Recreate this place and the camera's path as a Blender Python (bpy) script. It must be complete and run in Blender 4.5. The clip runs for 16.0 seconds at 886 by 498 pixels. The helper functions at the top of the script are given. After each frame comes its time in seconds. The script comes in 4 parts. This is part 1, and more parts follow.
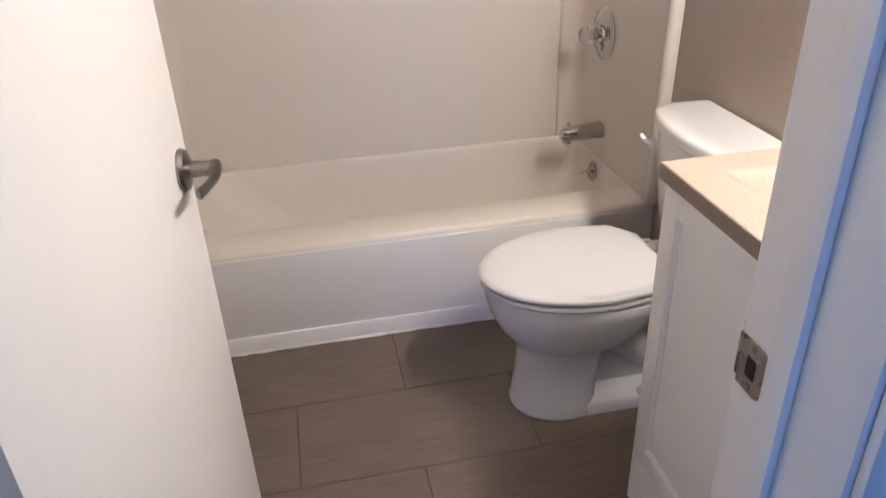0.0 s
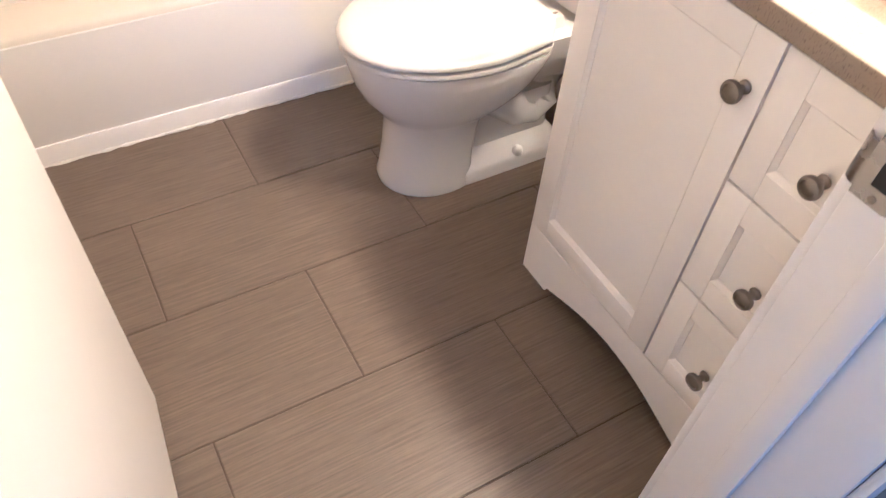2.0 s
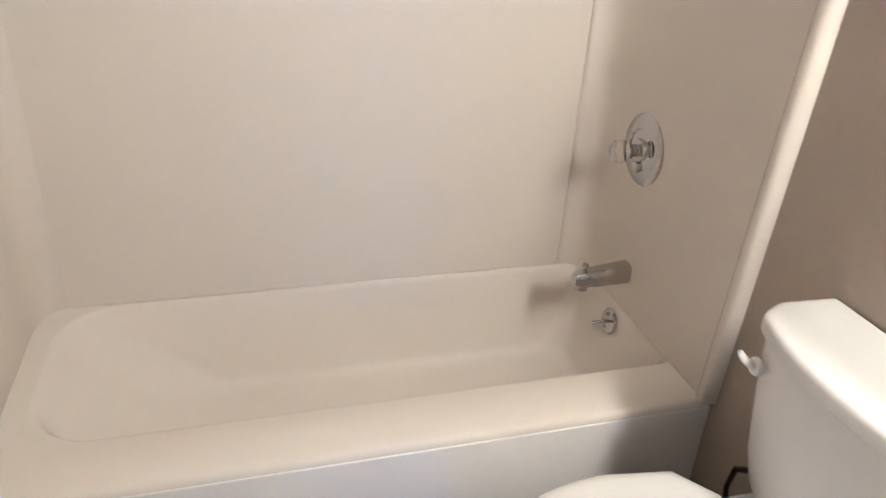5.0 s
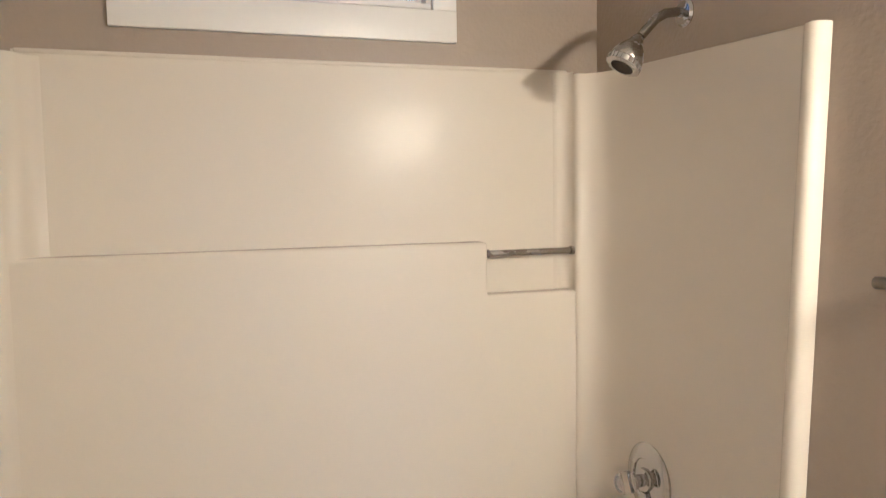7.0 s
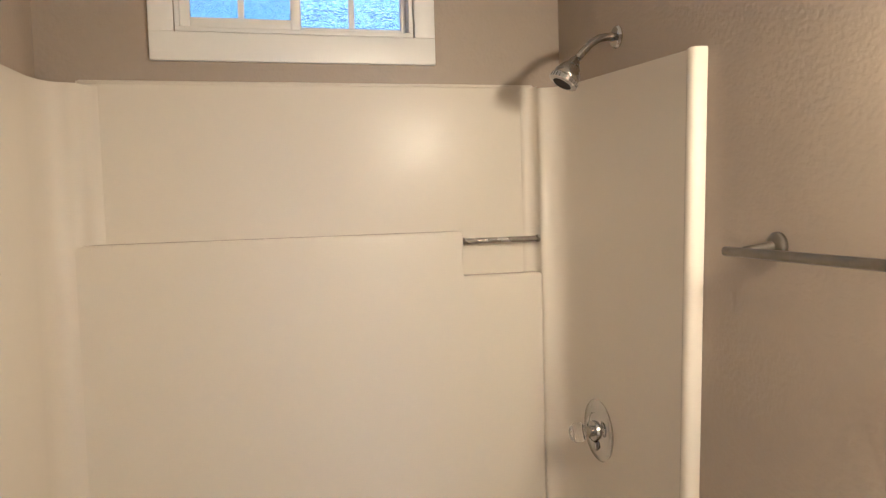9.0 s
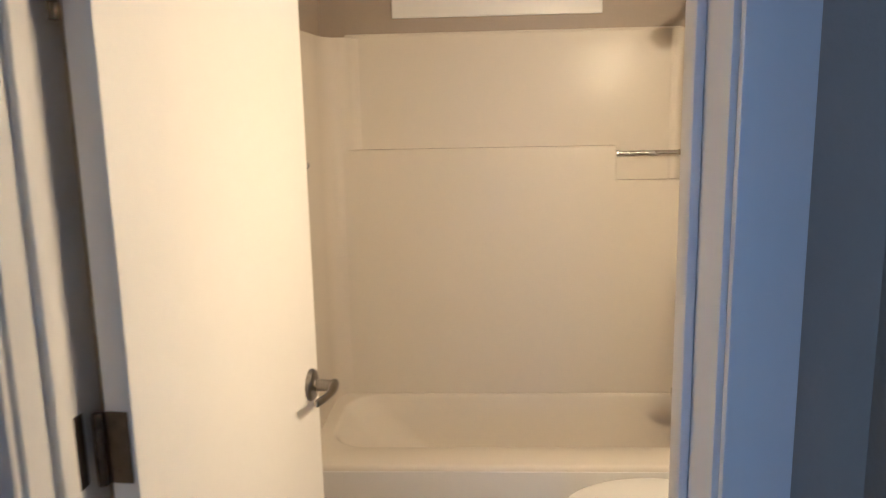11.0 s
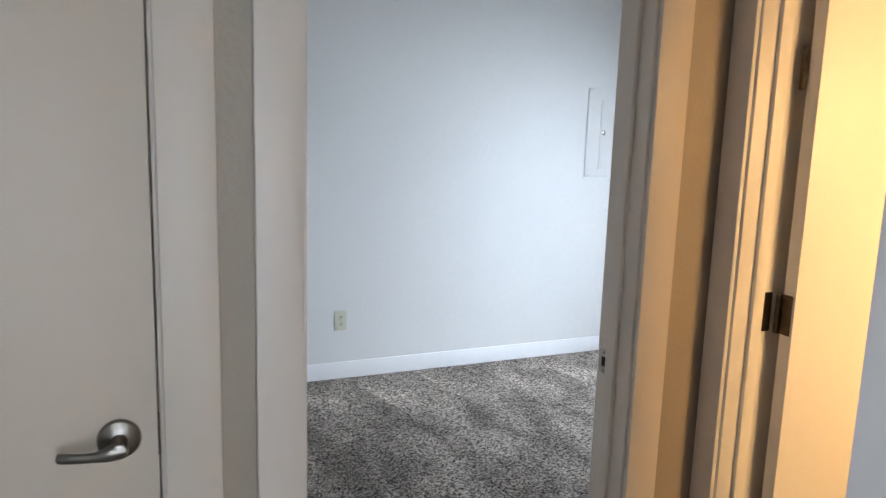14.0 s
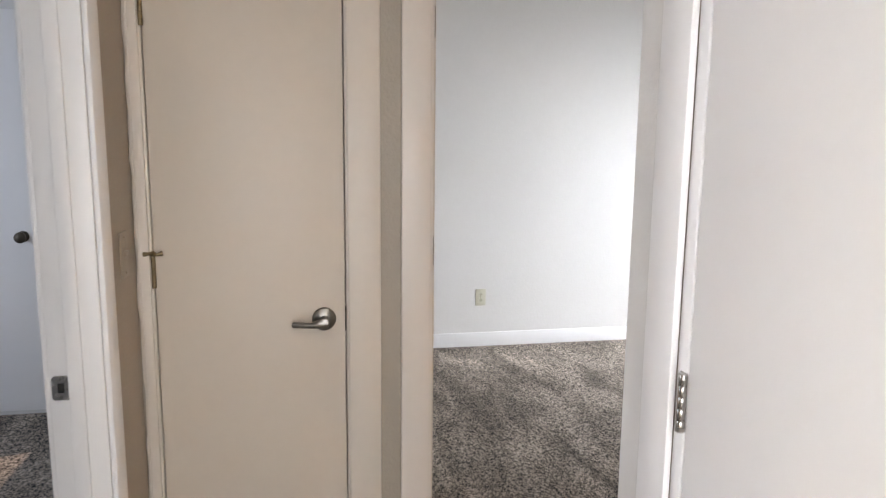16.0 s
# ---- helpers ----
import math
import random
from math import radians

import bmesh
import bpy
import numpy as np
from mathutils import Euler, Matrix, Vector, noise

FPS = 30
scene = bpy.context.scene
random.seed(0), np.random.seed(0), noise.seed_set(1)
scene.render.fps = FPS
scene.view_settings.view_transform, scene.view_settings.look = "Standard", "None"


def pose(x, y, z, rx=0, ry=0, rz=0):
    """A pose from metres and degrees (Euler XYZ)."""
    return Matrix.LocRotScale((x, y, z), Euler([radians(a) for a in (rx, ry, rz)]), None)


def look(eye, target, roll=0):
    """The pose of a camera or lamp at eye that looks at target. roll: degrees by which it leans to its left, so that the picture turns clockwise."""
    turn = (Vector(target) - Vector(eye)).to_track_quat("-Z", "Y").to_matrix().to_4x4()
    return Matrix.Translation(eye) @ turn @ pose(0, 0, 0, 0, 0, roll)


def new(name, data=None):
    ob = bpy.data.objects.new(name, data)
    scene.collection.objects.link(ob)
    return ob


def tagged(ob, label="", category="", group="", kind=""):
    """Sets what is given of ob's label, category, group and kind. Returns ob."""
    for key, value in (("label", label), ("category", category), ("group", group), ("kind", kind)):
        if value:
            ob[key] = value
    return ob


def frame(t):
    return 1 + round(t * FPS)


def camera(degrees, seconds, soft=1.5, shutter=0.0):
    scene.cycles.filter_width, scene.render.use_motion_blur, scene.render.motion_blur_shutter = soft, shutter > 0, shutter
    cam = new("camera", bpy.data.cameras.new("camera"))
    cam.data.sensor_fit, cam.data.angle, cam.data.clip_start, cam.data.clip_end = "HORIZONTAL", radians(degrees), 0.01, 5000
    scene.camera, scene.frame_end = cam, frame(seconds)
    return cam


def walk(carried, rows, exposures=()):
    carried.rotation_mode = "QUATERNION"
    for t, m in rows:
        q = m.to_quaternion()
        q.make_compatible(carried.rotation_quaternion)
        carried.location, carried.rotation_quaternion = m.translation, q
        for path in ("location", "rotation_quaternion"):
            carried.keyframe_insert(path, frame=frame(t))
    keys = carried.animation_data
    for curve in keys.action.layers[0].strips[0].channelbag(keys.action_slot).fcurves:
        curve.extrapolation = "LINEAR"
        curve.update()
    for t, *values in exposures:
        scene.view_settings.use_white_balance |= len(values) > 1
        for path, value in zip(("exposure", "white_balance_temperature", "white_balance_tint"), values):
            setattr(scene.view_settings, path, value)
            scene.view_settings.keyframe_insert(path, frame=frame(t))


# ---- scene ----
cam = camera(62.4, 16.0, soft=1.25, shutter=0.25)
PATH = [
    (0, (-0.184, -1.019, 1.362), (0.141, 0.698, 0.391), -2.2),
    (0.5, (-0.208, -0.958, 1.326), (0.144, 0.604, 0.128), -2.2),
    (1, (-0.278, -0.826, 1.277), (0.231, 0.486, -0.143), 0.5),
    (1.5, (-0.304, -0.765, 1.249), (0.276, 0.365, -0.296), 2.4),
    (2, (-0.295, -0.715, 1.274), (0.414, 0.394, -0.231), 4.6),
    (2.5, (-0.258, -0.672, 1.307), (0.622, 0.517, -0.04), 5.4),
    (3, (-0.167, -0.607, 1.326), (0.798, 0.686, 0.144), 3.2),
    (3.5, (-0.066, -0.528, 1.354), (0.862, 0.921, 0.336), 0.9),
    (4, (-0.038, -0.459, 1.371), (0.713, 1.137, 0.428), 0.7),
    (4.5, (-0.053, -0.327, 1.364), (0.522, 1.342, 0.424), 1.5),
    (5, (-0.106, -0.172, 1.379), (0.402, 1.521, 0.444), 3.2),
    (5.2, (-0.135, -0.141, 1.388), (0.369, 1.569, 0.481), 3.6),
    (7.3, (-0.166, -0.182, 1.481), (0.456, 1.717, 1.403), -1.3),
    (7.5, (-0.16, -0.186, 1.474), (0.458, 1.715, 1.409), -1.2),
    (8, (-0.153, -0.228, 1.472), (0.431, 1.683, 1.403), -1.4),
    (8.5, (-0.121, -0.362, 1.465), (0.421, 1.561, 1.372), -1.6),
    (8.7, (-0.104, -0.448, 1.445), (0.416, 1.481, 1.344), -1.7),
    (10.8, (-0.059, -1.253, 1.481), (-0.033, 0.717, 1.133), -1.1),
    (10.9, (-0.035, -1.3, 1.469), (-0.076, 0.67, 1.126), -1.3),
    (11, (-0.026, -1.349, 1.474), (-0.124, 0.618, 1.124), -1.2),
    (11.5, (0.012, -1.498, 1.484), (-0.448, 0.412, 1.11), -1.3),
    (12, (0.072, -1.641, 1.48), (-0.791, 0.126, 1.116), 0.3),
    (12.5, (0.192, -1.743, 1.497), (-0.993, -0.176, 1.122), 0.1),
    (13, (0.378, -1.745, 1.483), (-1.156, -0.506, 1.148), -0.1),
    (13.5, (0.516, -1.771, 1.491), (-1.21, -0.81, 1.177), 0.4),
    (14, (0.675, -1.879, 1.487), (-1.132, -1.089, 1.156), 1.8),
    (14.5, (0.826, -1.916, 1.507), (-1.043, -1.289, 1.173), 1.5),
    (15, (1.02, -1.861, 1.497), (-0.904, -1.413, 1.189), 1.6),
    (15.5, (1.246, -1.852, 1.515), (-0.701, -1.514, 1.209), 1.3),
    (16, (1.482, -1.955, 1.501), (-0.456, -1.583, 1.179), 0.6),
]
walk(cam, [(t, look(eye, target, roll)) for t, eye, target, roll in PATH],
     exposures=[(0.0, -0.08, 3940, 18), (0.5, 0.06, 3990, 19), (1.0, 0.42, 4150, 20), (1.5, 0.8, 4220, 21), (2.0, 0.85, 4260, 21), (2.5, 0.58, 4130, 20),
                (3.0, 0.12, 3980, 18), (3.5, -0.08, 3920, 16), (4.0, -0.12, 3920, 15), (4.5, 0.05, 3890, 14), (5.0, 0.18, 3860, 13), (7.5, 0.0, 4150, 12), (8.5, -0.02, 4210, 12),
                (10.8, -0.28, 4600, 13), (11.5, -0.22, 4850, 13), (12.0, -0.2, 5500, 14),
                (12.5, -0.15, 6100, 18), (13.0, -0.12, 6600, 20), (14.0, 0.02, 7000, 19), (15.0, 0.38, 7100, 20), (16.0, 0.42, 8200, 25)])

# ---- world and lights ----
world = bpy.data.worlds.new("sky")
scene.world = world
world.use_nodes = True
wn = world.node_tree
sky = wn.nodes.new("ShaderNodeTexSky")
sky.sky_type = "NISHITA"
sky.sun_disc = False
sky.sun_elevation = radians(35)
sky.sun_rotation = radians(200)
wn.links.new(sky.outputs[0], wn.nodes["Background"].inputs[0])
wn.nodes["Background"].inputs[1].default_value = 0.12


def lamp(name, kind, m, watts, color, **kw):
    data = bpy.data.lights.new(name, kind)
    data.energy, data.color = watts, color
    for key, value in kw.items():
        if key == "size":
            data.size = value
        elif key == "size_y":
            data.shape = "RECTANGLE"
            data.size_y = value
        elif key == "radius":
            data.shadow_soft_size = value
    ob = new(name, data)
    ob.matrix_world = m
    return ob


sun = lamp("sun", "SUN", pose(0, 0, 6, 50, 0, 20), 2.5, (1, 0.95, 0.88))
sun.data.angle = radians(0.5)
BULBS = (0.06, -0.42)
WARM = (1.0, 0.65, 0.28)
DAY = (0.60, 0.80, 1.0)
# two bulbs that light all round, and an added fill strip aimed down into the room; no shade is modelled
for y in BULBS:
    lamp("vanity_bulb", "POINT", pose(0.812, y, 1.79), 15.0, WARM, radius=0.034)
lamp("vanity_down_fill", "AREA", look((0.812, -0.18, 1.79), (0.43, 0.28, 0.98)) @ pose(0, 0, 0, 0, 0, 28), 40.0, WARM, size=0.54, size_y=0.045)
# daylight in two unseen windows, of the bedroom and of the living room to the east
lamp("bedroom_window_light", "AREA", pose(-1.5, 1.70, 1.45, -80, 0, 0), 38, DAY, size=1.15, size_y=1.05)
slant = lamp("bedroom_sky_light", "AREA", look((-1.5, 1.66, 1.47), (-2.6, 0.75, 0.47)), 40, DAY, size=1.0, size_y=1.0)
slant.data.spread = radians(112)
# added fill at the unseen east end of the hall, no known window
lamp("east_hall_fill", "AREA", pose(3.92, -1.6, 1.35, 0, 90, 0), 64, DAY, size=1.4, size_y=1.6)
lamp("living_window_light", "AREA", pose(2.85, -5.35, 1.35, 90, 0, 0), 540, DAY, size=1.5, size_y=1.6)
# added bluish fill through the south doorway, its source is unseen
lamp("south_room_fill", "AREA", pose(-0.6, -5.3, 1.45, 90, 0, 0), 36, (0.47, 0.70, 1.0), size=1.2, size_y=1.2)


# ---- materials ----
def mat(name, color, rough=0.5, metal=0.0, var=0.06, scale=6.0, bump=0.0, bscale=120.0, coat=0.0, stretch=None, spec=0.5, bdist=0.002):
    m = bpy.data.materials.new(name)
    m.use_nodes = True
    n, l = m.node_tree.nodes, m.node_tree.links
    b = n["Principled BSDF"]
    b.inputs["Roughness"].default_value = rough
    b.inputs["Metallic"].default_value = metal
    b.inputs["Coat Weight"].default_value = coat
    b.inputs["Coat Roughness"].default_value = 0.08
    b.inputs["Specular IOR Level"].default_value = spec
    tc = n.new("ShaderNodeTexCoord")
    mp = n.new("ShaderNodeMapping")
    l.new(tc.outputs["Object"], mp.inputs[0])
    if stretch:
        mp.inputs["Scale"].default_value = stretch
    big, small = n.new("ShaderNodeTexNoise"), n.new("ShaderNodeTexNoise")
    big.inputs["Scale"].default_value, small.inputs["Scale"].default_value = scale, scale * 14
    big.inputs["Detail"].default_value, small.inputs["Detail"].default_value = 4, 3
    for t in (big, small):
        l.new(mp.outputs[0], t.inputs["Vector"])
    add = n.new("ShaderNodeMath")
    add.operation = "MULTIPLY_ADD"
    l.new(small.outputs[0], add.inputs[0])
    add.inputs[1].default_value = 0.5
    l.new(big.outputs[0], add.inputs[2])
    ramp = n.new("ShaderNodeMapRange")
    l.new(add.outputs[0], ramp.inputs[0])
    ramp.inputs[1].default_value, ramp.inputs[2].default_value = 0.35, 1.15
    ramp.inputs[3].default_value, ramp.inputs[4].default_value = 1 - var, 1 + var
    mul = n.new("ShaderNodeVectorMath")
    mul.operation = "SCALE"
    mul.inputs[0].default_value = color
    l.new(ramp.outputs[0], mul.inputs[3])
    l.new(mul.outputs[0], b.inputs["Base Color"])
    if not var:
        b.inputs["Base Color"].default_value = (*color, 1)
        l.remove(b.inputs["Base Color"].links[0])
    rr_ = n.new("ShaderNodeMapRange")
    l.new(big.outputs[0], rr_.inputs[0])
    rr_.inputs[3].default_value, rr_.inputs[4].default_value = max(0.02, rough * 0.85), min(1, rough * 1.15)
    if var:
        l.new(rr_.outputs[0], b.inputs["Roughness"])
    if bump:
        bt = n.new("ShaderNodeTexNoise")
        bt.inputs["Scale"].default_value = bscale
        bt.inputs["Detail"].default_value = 4
        l.new(mp.outputs[0], bt.inputs["Vector"])
        bp = n.new("ShaderNodeBump")
        bp.inputs["Strength"].default_value = bump
        bp.inputs["Distance"].default_value = bdist
        l.new(bt.outputs[0], bp.inputs["Height"])
        l.new(bp.outputs[0], b.inputs["Normal"])
    return m


M = {}
M["tan"] = mat("tan_wall_paint", (0.365, 0.309, 0.247), 0.5, var=0.05, scale=2, bump=0.45, bscale=85, bdist=0.0035)
M["offwhite"] = mat("offwhite_wall_paint", (0.63, 0.61, 0.58), 0.6, var=0.03, scale=2, bump=0.35, bscale=80, bdist=0.003)
M["ceiling"] = mat("ceiling_paint", (0.78, 0.77, 0.74), 0.8, var=0.03, bump=0.5, bscale=60, bdist=0.004)
M["trim"] = mat("white_trim_paint", (0.76, 0.745, 0.73), 0.38, var=0.03, scale=3, bump=0.12, bscale=40)
M["door"] = mat("white_door_paint", (0.775, 0.755, 0.735), 0.42, var=0.025, scale=2, bump=0.12, bscale=50)
M["creamdoor"] = mat("cream_door_paint", (0.585, 0.505, 0.42), 0.45, var=0.04, scale=2, bump=0.15, bscale=50)
M["bedtrim"] = mat("offwhite_trim_paint", (0.68, 0.615, 0.55), 0.4, var=0.03, scale=3, bump=0.15, bscale=40)
M["creamtrim"] = mat("cream_trim_paint", (0.62, 0.55, 0.475), 0.42, var=0.04, scale=3, bump=0.15, bscale=40)
M["surround"] = mat("cream_fibreglass", (0.68, 0.630, 0.553), 0.25, var=0.0, scale=1.5, bump=0.06, bscale=7, coat=0.0, spec=0.13, bdist=0.01)
M["apron"] = mat("white_tub_enamel", (0.72, 0.70, 0.68), 0.2, var=0.0, scale=3, bump=0.03, bscale=9, coat=0.0, bdist=0.01)
M["porcelain"] = mat("white_porcelain", (0.70, 0.685, 0.668), 0.1, var=0.0, scale=4)
M["seat"] = mat("white_plastic", (0.655, 0.637, 0.62), 0.28, var=0.0, scale=4)
M["vanity"] = mat("white_lacquer", (0.86, 0.848, 0.83), 0.35, var=0.02, scale=4, bump=0.05, bscale=60)
M["chrome"] = mat("chrome", (0.50, 0.495, 0.49), 0.08, 1.0, var=0.03, scale=20)
M["nickel"] = mat("brushed_nickel", (0.36, 0.34, 0.315), 0.27, 1.0, var=0.04, scale=30)
M["pewter"] = mat("pewter", (0.25, 0.23, 0.205), 0.3, 1.0, var=0.15, scale=40)
M["bronze"] = mat("dark_bronze", (0.09, 0.075, 0.06), 0.4, 1.0, var=0.3, scale=60)
M["brass"] = mat("old_brass", (0.25, 0.19, 0.11), 0.4, 1.0, var=0.2, scale=60)
M["dark"] = mat("dark_gap", (0.02, 0.018, 0.016), 0.8)
M["white"] = mat("white_vinyl", (0.80, 0.79, 0.77), 0.35, var=0.02)
M["ivory"] = mat("ivory_plastic", (0.52, 0.49, 0.38), 0.35, var=0.02)
M["caulk"] = mat("white_caulk", (0.72, 0.69, 0.64), 0.6, var=0.12, scale=30, bump=0.5, bscale=60)
M["grout"] = mat("brown_grout", (0.085, 0.065, 0.05), 0.9, var=0.2, scale=40, bump=0.4, bscale=200)
M["roof"] = mat("grey_shingle", (0.16, 0.20, 0.25), 0.8, var=0.4, scale=18)


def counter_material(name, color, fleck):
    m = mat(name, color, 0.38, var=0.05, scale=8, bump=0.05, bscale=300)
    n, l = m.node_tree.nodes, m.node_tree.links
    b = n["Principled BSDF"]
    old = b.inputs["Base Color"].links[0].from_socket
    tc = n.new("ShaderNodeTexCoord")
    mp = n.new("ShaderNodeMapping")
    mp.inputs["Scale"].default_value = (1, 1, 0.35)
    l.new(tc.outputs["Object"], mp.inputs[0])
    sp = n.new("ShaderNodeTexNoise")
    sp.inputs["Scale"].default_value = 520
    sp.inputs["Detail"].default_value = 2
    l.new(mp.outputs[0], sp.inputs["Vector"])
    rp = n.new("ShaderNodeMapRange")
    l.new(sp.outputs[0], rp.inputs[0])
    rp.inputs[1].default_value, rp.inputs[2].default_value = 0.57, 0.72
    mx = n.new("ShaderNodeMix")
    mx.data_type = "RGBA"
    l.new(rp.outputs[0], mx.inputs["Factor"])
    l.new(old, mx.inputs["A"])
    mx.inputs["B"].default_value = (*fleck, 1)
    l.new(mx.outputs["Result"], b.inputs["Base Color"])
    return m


M["counter"] = counter_material("cultured_stone", (0.42, 0.35, 0.265), (0.19, 0.14, 0.09))
# darker colour and flecks for the front edge of the top
M["counteredge"] = counter_material("dark_stone_edge", (0.25, 0.205, 0.16), (0.12, 0.095, 0.07))
M["splash"] = mat("pale_stone_splash", (0.56, 0.525, 0.48), 0.4, var=0.04, scale=20)


def tile_material():
    m = mat("brown_wood_grain_tile", (0.146, 0.114, 0.086), 0.42, var=0.10, scale=4, stretch=(1, 1, 1))
    n, l = m.node_tree.nodes, m.node_tree.links
    b = n["Principled BSDF"]
    old = b.inputs["Base Color"].links[0].from_socket
    tc, info = n.new("ShaderNodeTexCoord"), n.new("ShaderNodeObjectInfo")
    off = n.new("ShaderNodeVectorMath")
    off.operation = "SCALE"
    off.inputs[0].default_value = (3.0, 7.0, 0.0)
    l.new(info.outputs["Random"], off.inputs[3])
    ad = n.new("ShaderNodeVectorMath")
    l.new(tc.outputs["Object"], ad.inputs[0])
    l.new(off.outputs[0], ad.inputs[1])
    mp = n.new("ShaderNodeMapping")
    mp.inputs["Scale"].default_value = (7, 230, 1)
    l.new(ad.outputs[0], mp.inputs[0])
    st = n.new("ShaderNodeTexNoise")
    st.inputs["Scale"].default_value = 1
    st.inputs["Detail"].default_value = 4
    st.inputs["Roughness"].default_value = 0.65
    l.new(mp.outputs[0], st.inputs["Vector"])
    rp = n.new("ShaderNodeMapRange")
    l.new(st.outputs[0], rp.inputs[0])
    rp.inputs[1].default_value, rp.inputs[2].default_value = 0.3, 0.7
    rp.inputs[3].default_value, rp.inputs[4].default_value = 0.72, 1.28
    tone = n.new("ShaderNodeMapRange")
    l.new(info.outputs["Random"], tone.inputs[0])
    tone.inputs[3].default_value, tone.inputs[4].default_value = 0.95, 1.05
    k = n.new("ShaderNodeMath")
    k.operation = "MULTIPLY"
    l.new(rp.outputs[0], k.inputs[0])
    l.new(tone.outputs[0], k.inputs[1])
    s = n.new("ShaderNodeVectorMath")
    s.operation = "SCALE"
    l.new(old, s.inputs[0])
    l.new(k.outputs[0], s.inputs[3])
    l.new(s.outputs[0], b.inputs["Base Color"])
    bp = n.new("ShaderNodeBump")
    bp.inputs["Strength"].default_value = 0.35
    bp.inputs["Distance"].default_value = 0.0008
    l.new(st.outputs[0], bp.inputs["Height"])
    l.new(bp.outputs[0], b.inputs["Normal"])
    return m


M["tile"] = tile_material()


def carpet_material():
    m = mat("grey_brown_carpet", (0.25, 0.21, 0.178), 0.95, var=0.2, scale=3.2, spec=0.1)
    n, l = m.node_tree.nodes, m.node_tree.links
    b = n["Principled BSDF"]
    old = b.inputs["Base Color"].links[0].from_socket
    tc = n.new("ShaderNodeTexCoord")
    v = n.new("ShaderNodeTexNoise")
    v.inputs["Scale"].default_value = 100
    v.inputs["Detail"].default_value = 6
    v.inputs["Roughness"].default_value = 0.85
    l.new(tc.outputs["Object"], v.inputs["Vector"])
    rp = n.new("ShaderNodeMapRange")
    l.new(v.outputs[0], rp.inputs[0])
    rp.inputs[1].default_value, rp.inputs[2].default_value = 0.45, 0.56
    rp.inputs[3].default_value, rp.inputs[4].default_value = 0.06, 2.25
    # vacuum strokes: long soft bands with ragged ends
    mp = n.new("ShaderNodeMapping")
    mp.inputs["Scale"].default_value = (0.8, 2.2, 1)
    mp.inputs["Rotation"].default_value = (0, 0, 0.35)
    l.new(tc.outputs["Object"], mp.inputs[0])
    st = n.new("ShaderNodeTexNoise")
    st.inputs["Scale"].default_value = 1.6
    st.inputs["Detail"].default_value = 3
    st.inputs["Distortion"].default_value = 1.2
    l.new(mp.outputs[0], st.inputs["Vector"])
    sr = n.new("ShaderNodeMapRange")
    l.new(st.outputs[0], sr.inputs[0])
    sr.inputs[1].default_value, sr.inputs[2].default_value = 0.38, 0.62
    sr.inputs[3].default_value, sr.inputs[4].default_value = 0.7, 1.3
    # light wedges left where the vacuum head was pushed up to the west wall of the bedroom
    def calc(op, a, c, clamp=False):
        m_ = n.new("ShaderNodeMath")
        m_.operation, m_.use_clamp = op, clamp
        for i, v_ in enumerate((a, c)):
            if isinstance(v_, (int, float)):
                m_.inputs[i].default_value = v_
            elif v_ is not None:
                l.new(v_, m_.inputs[i])
        return m_.outputs[0]
    xyz = n.new("ShaderNodeSeparateXYZ")
    l.new(tc.outputs["Object"], xyz.inputs[0])
    px, py = xyz.outputs[0], xyz.outputs[1]
    ragged = calc("MULTIPLY", calc("SUBTRACT", v.outputs[0], 0.5), 3.2)
    phase = calc("FRACT", calc("MULTIPLY", calc("ADD", py, calc("MULTIPLY", px, -0.22)), 2.5), None)
    reach = calc("MULTIPLY", calc("ADD", px, 3.2), 1.5)
    wedge = calc("MULTIPLY", calc("SUBTRACT", calc("ADD", reach, ragged), phase), 9.0, True)
    near = calc("MULTIPLY", calc("SUBTRACT", -2.62, px), 3.0, True)
    lift = calc("ADD", calc("MULTIPLY", calc("MULTIPLY", wedge, near), 0.42), 0.95)
    k = n.new("ShaderNodeMath")
    k.operation = "MULTIPLY"
    l.new(rp.outputs[0], k.inputs[0])
    l.new(calc("MULTIPLY", sr.outputs[0], lift), k.inputs[1])
    s = n.new("ShaderNodeVectorMath")
    s.operation = "SCALE"
    l.new(old, s.inputs[0])
    l.new(k.outputs[0], s.inputs[3])
    l.new(s.outputs[0], b.inputs["Base Color"])
    bp = n.new("ShaderNodeBump")
    bp.inputs["Strength"].default_value = 1.0
    bp.inputs["Distance"].default_value = 0.012
    l.new(v.outputs[0], bp.inputs["Height"])
    l.new(bp.outputs[0], b.inputs["Normal"])
    return m


M["carpet"] = carpet_material()


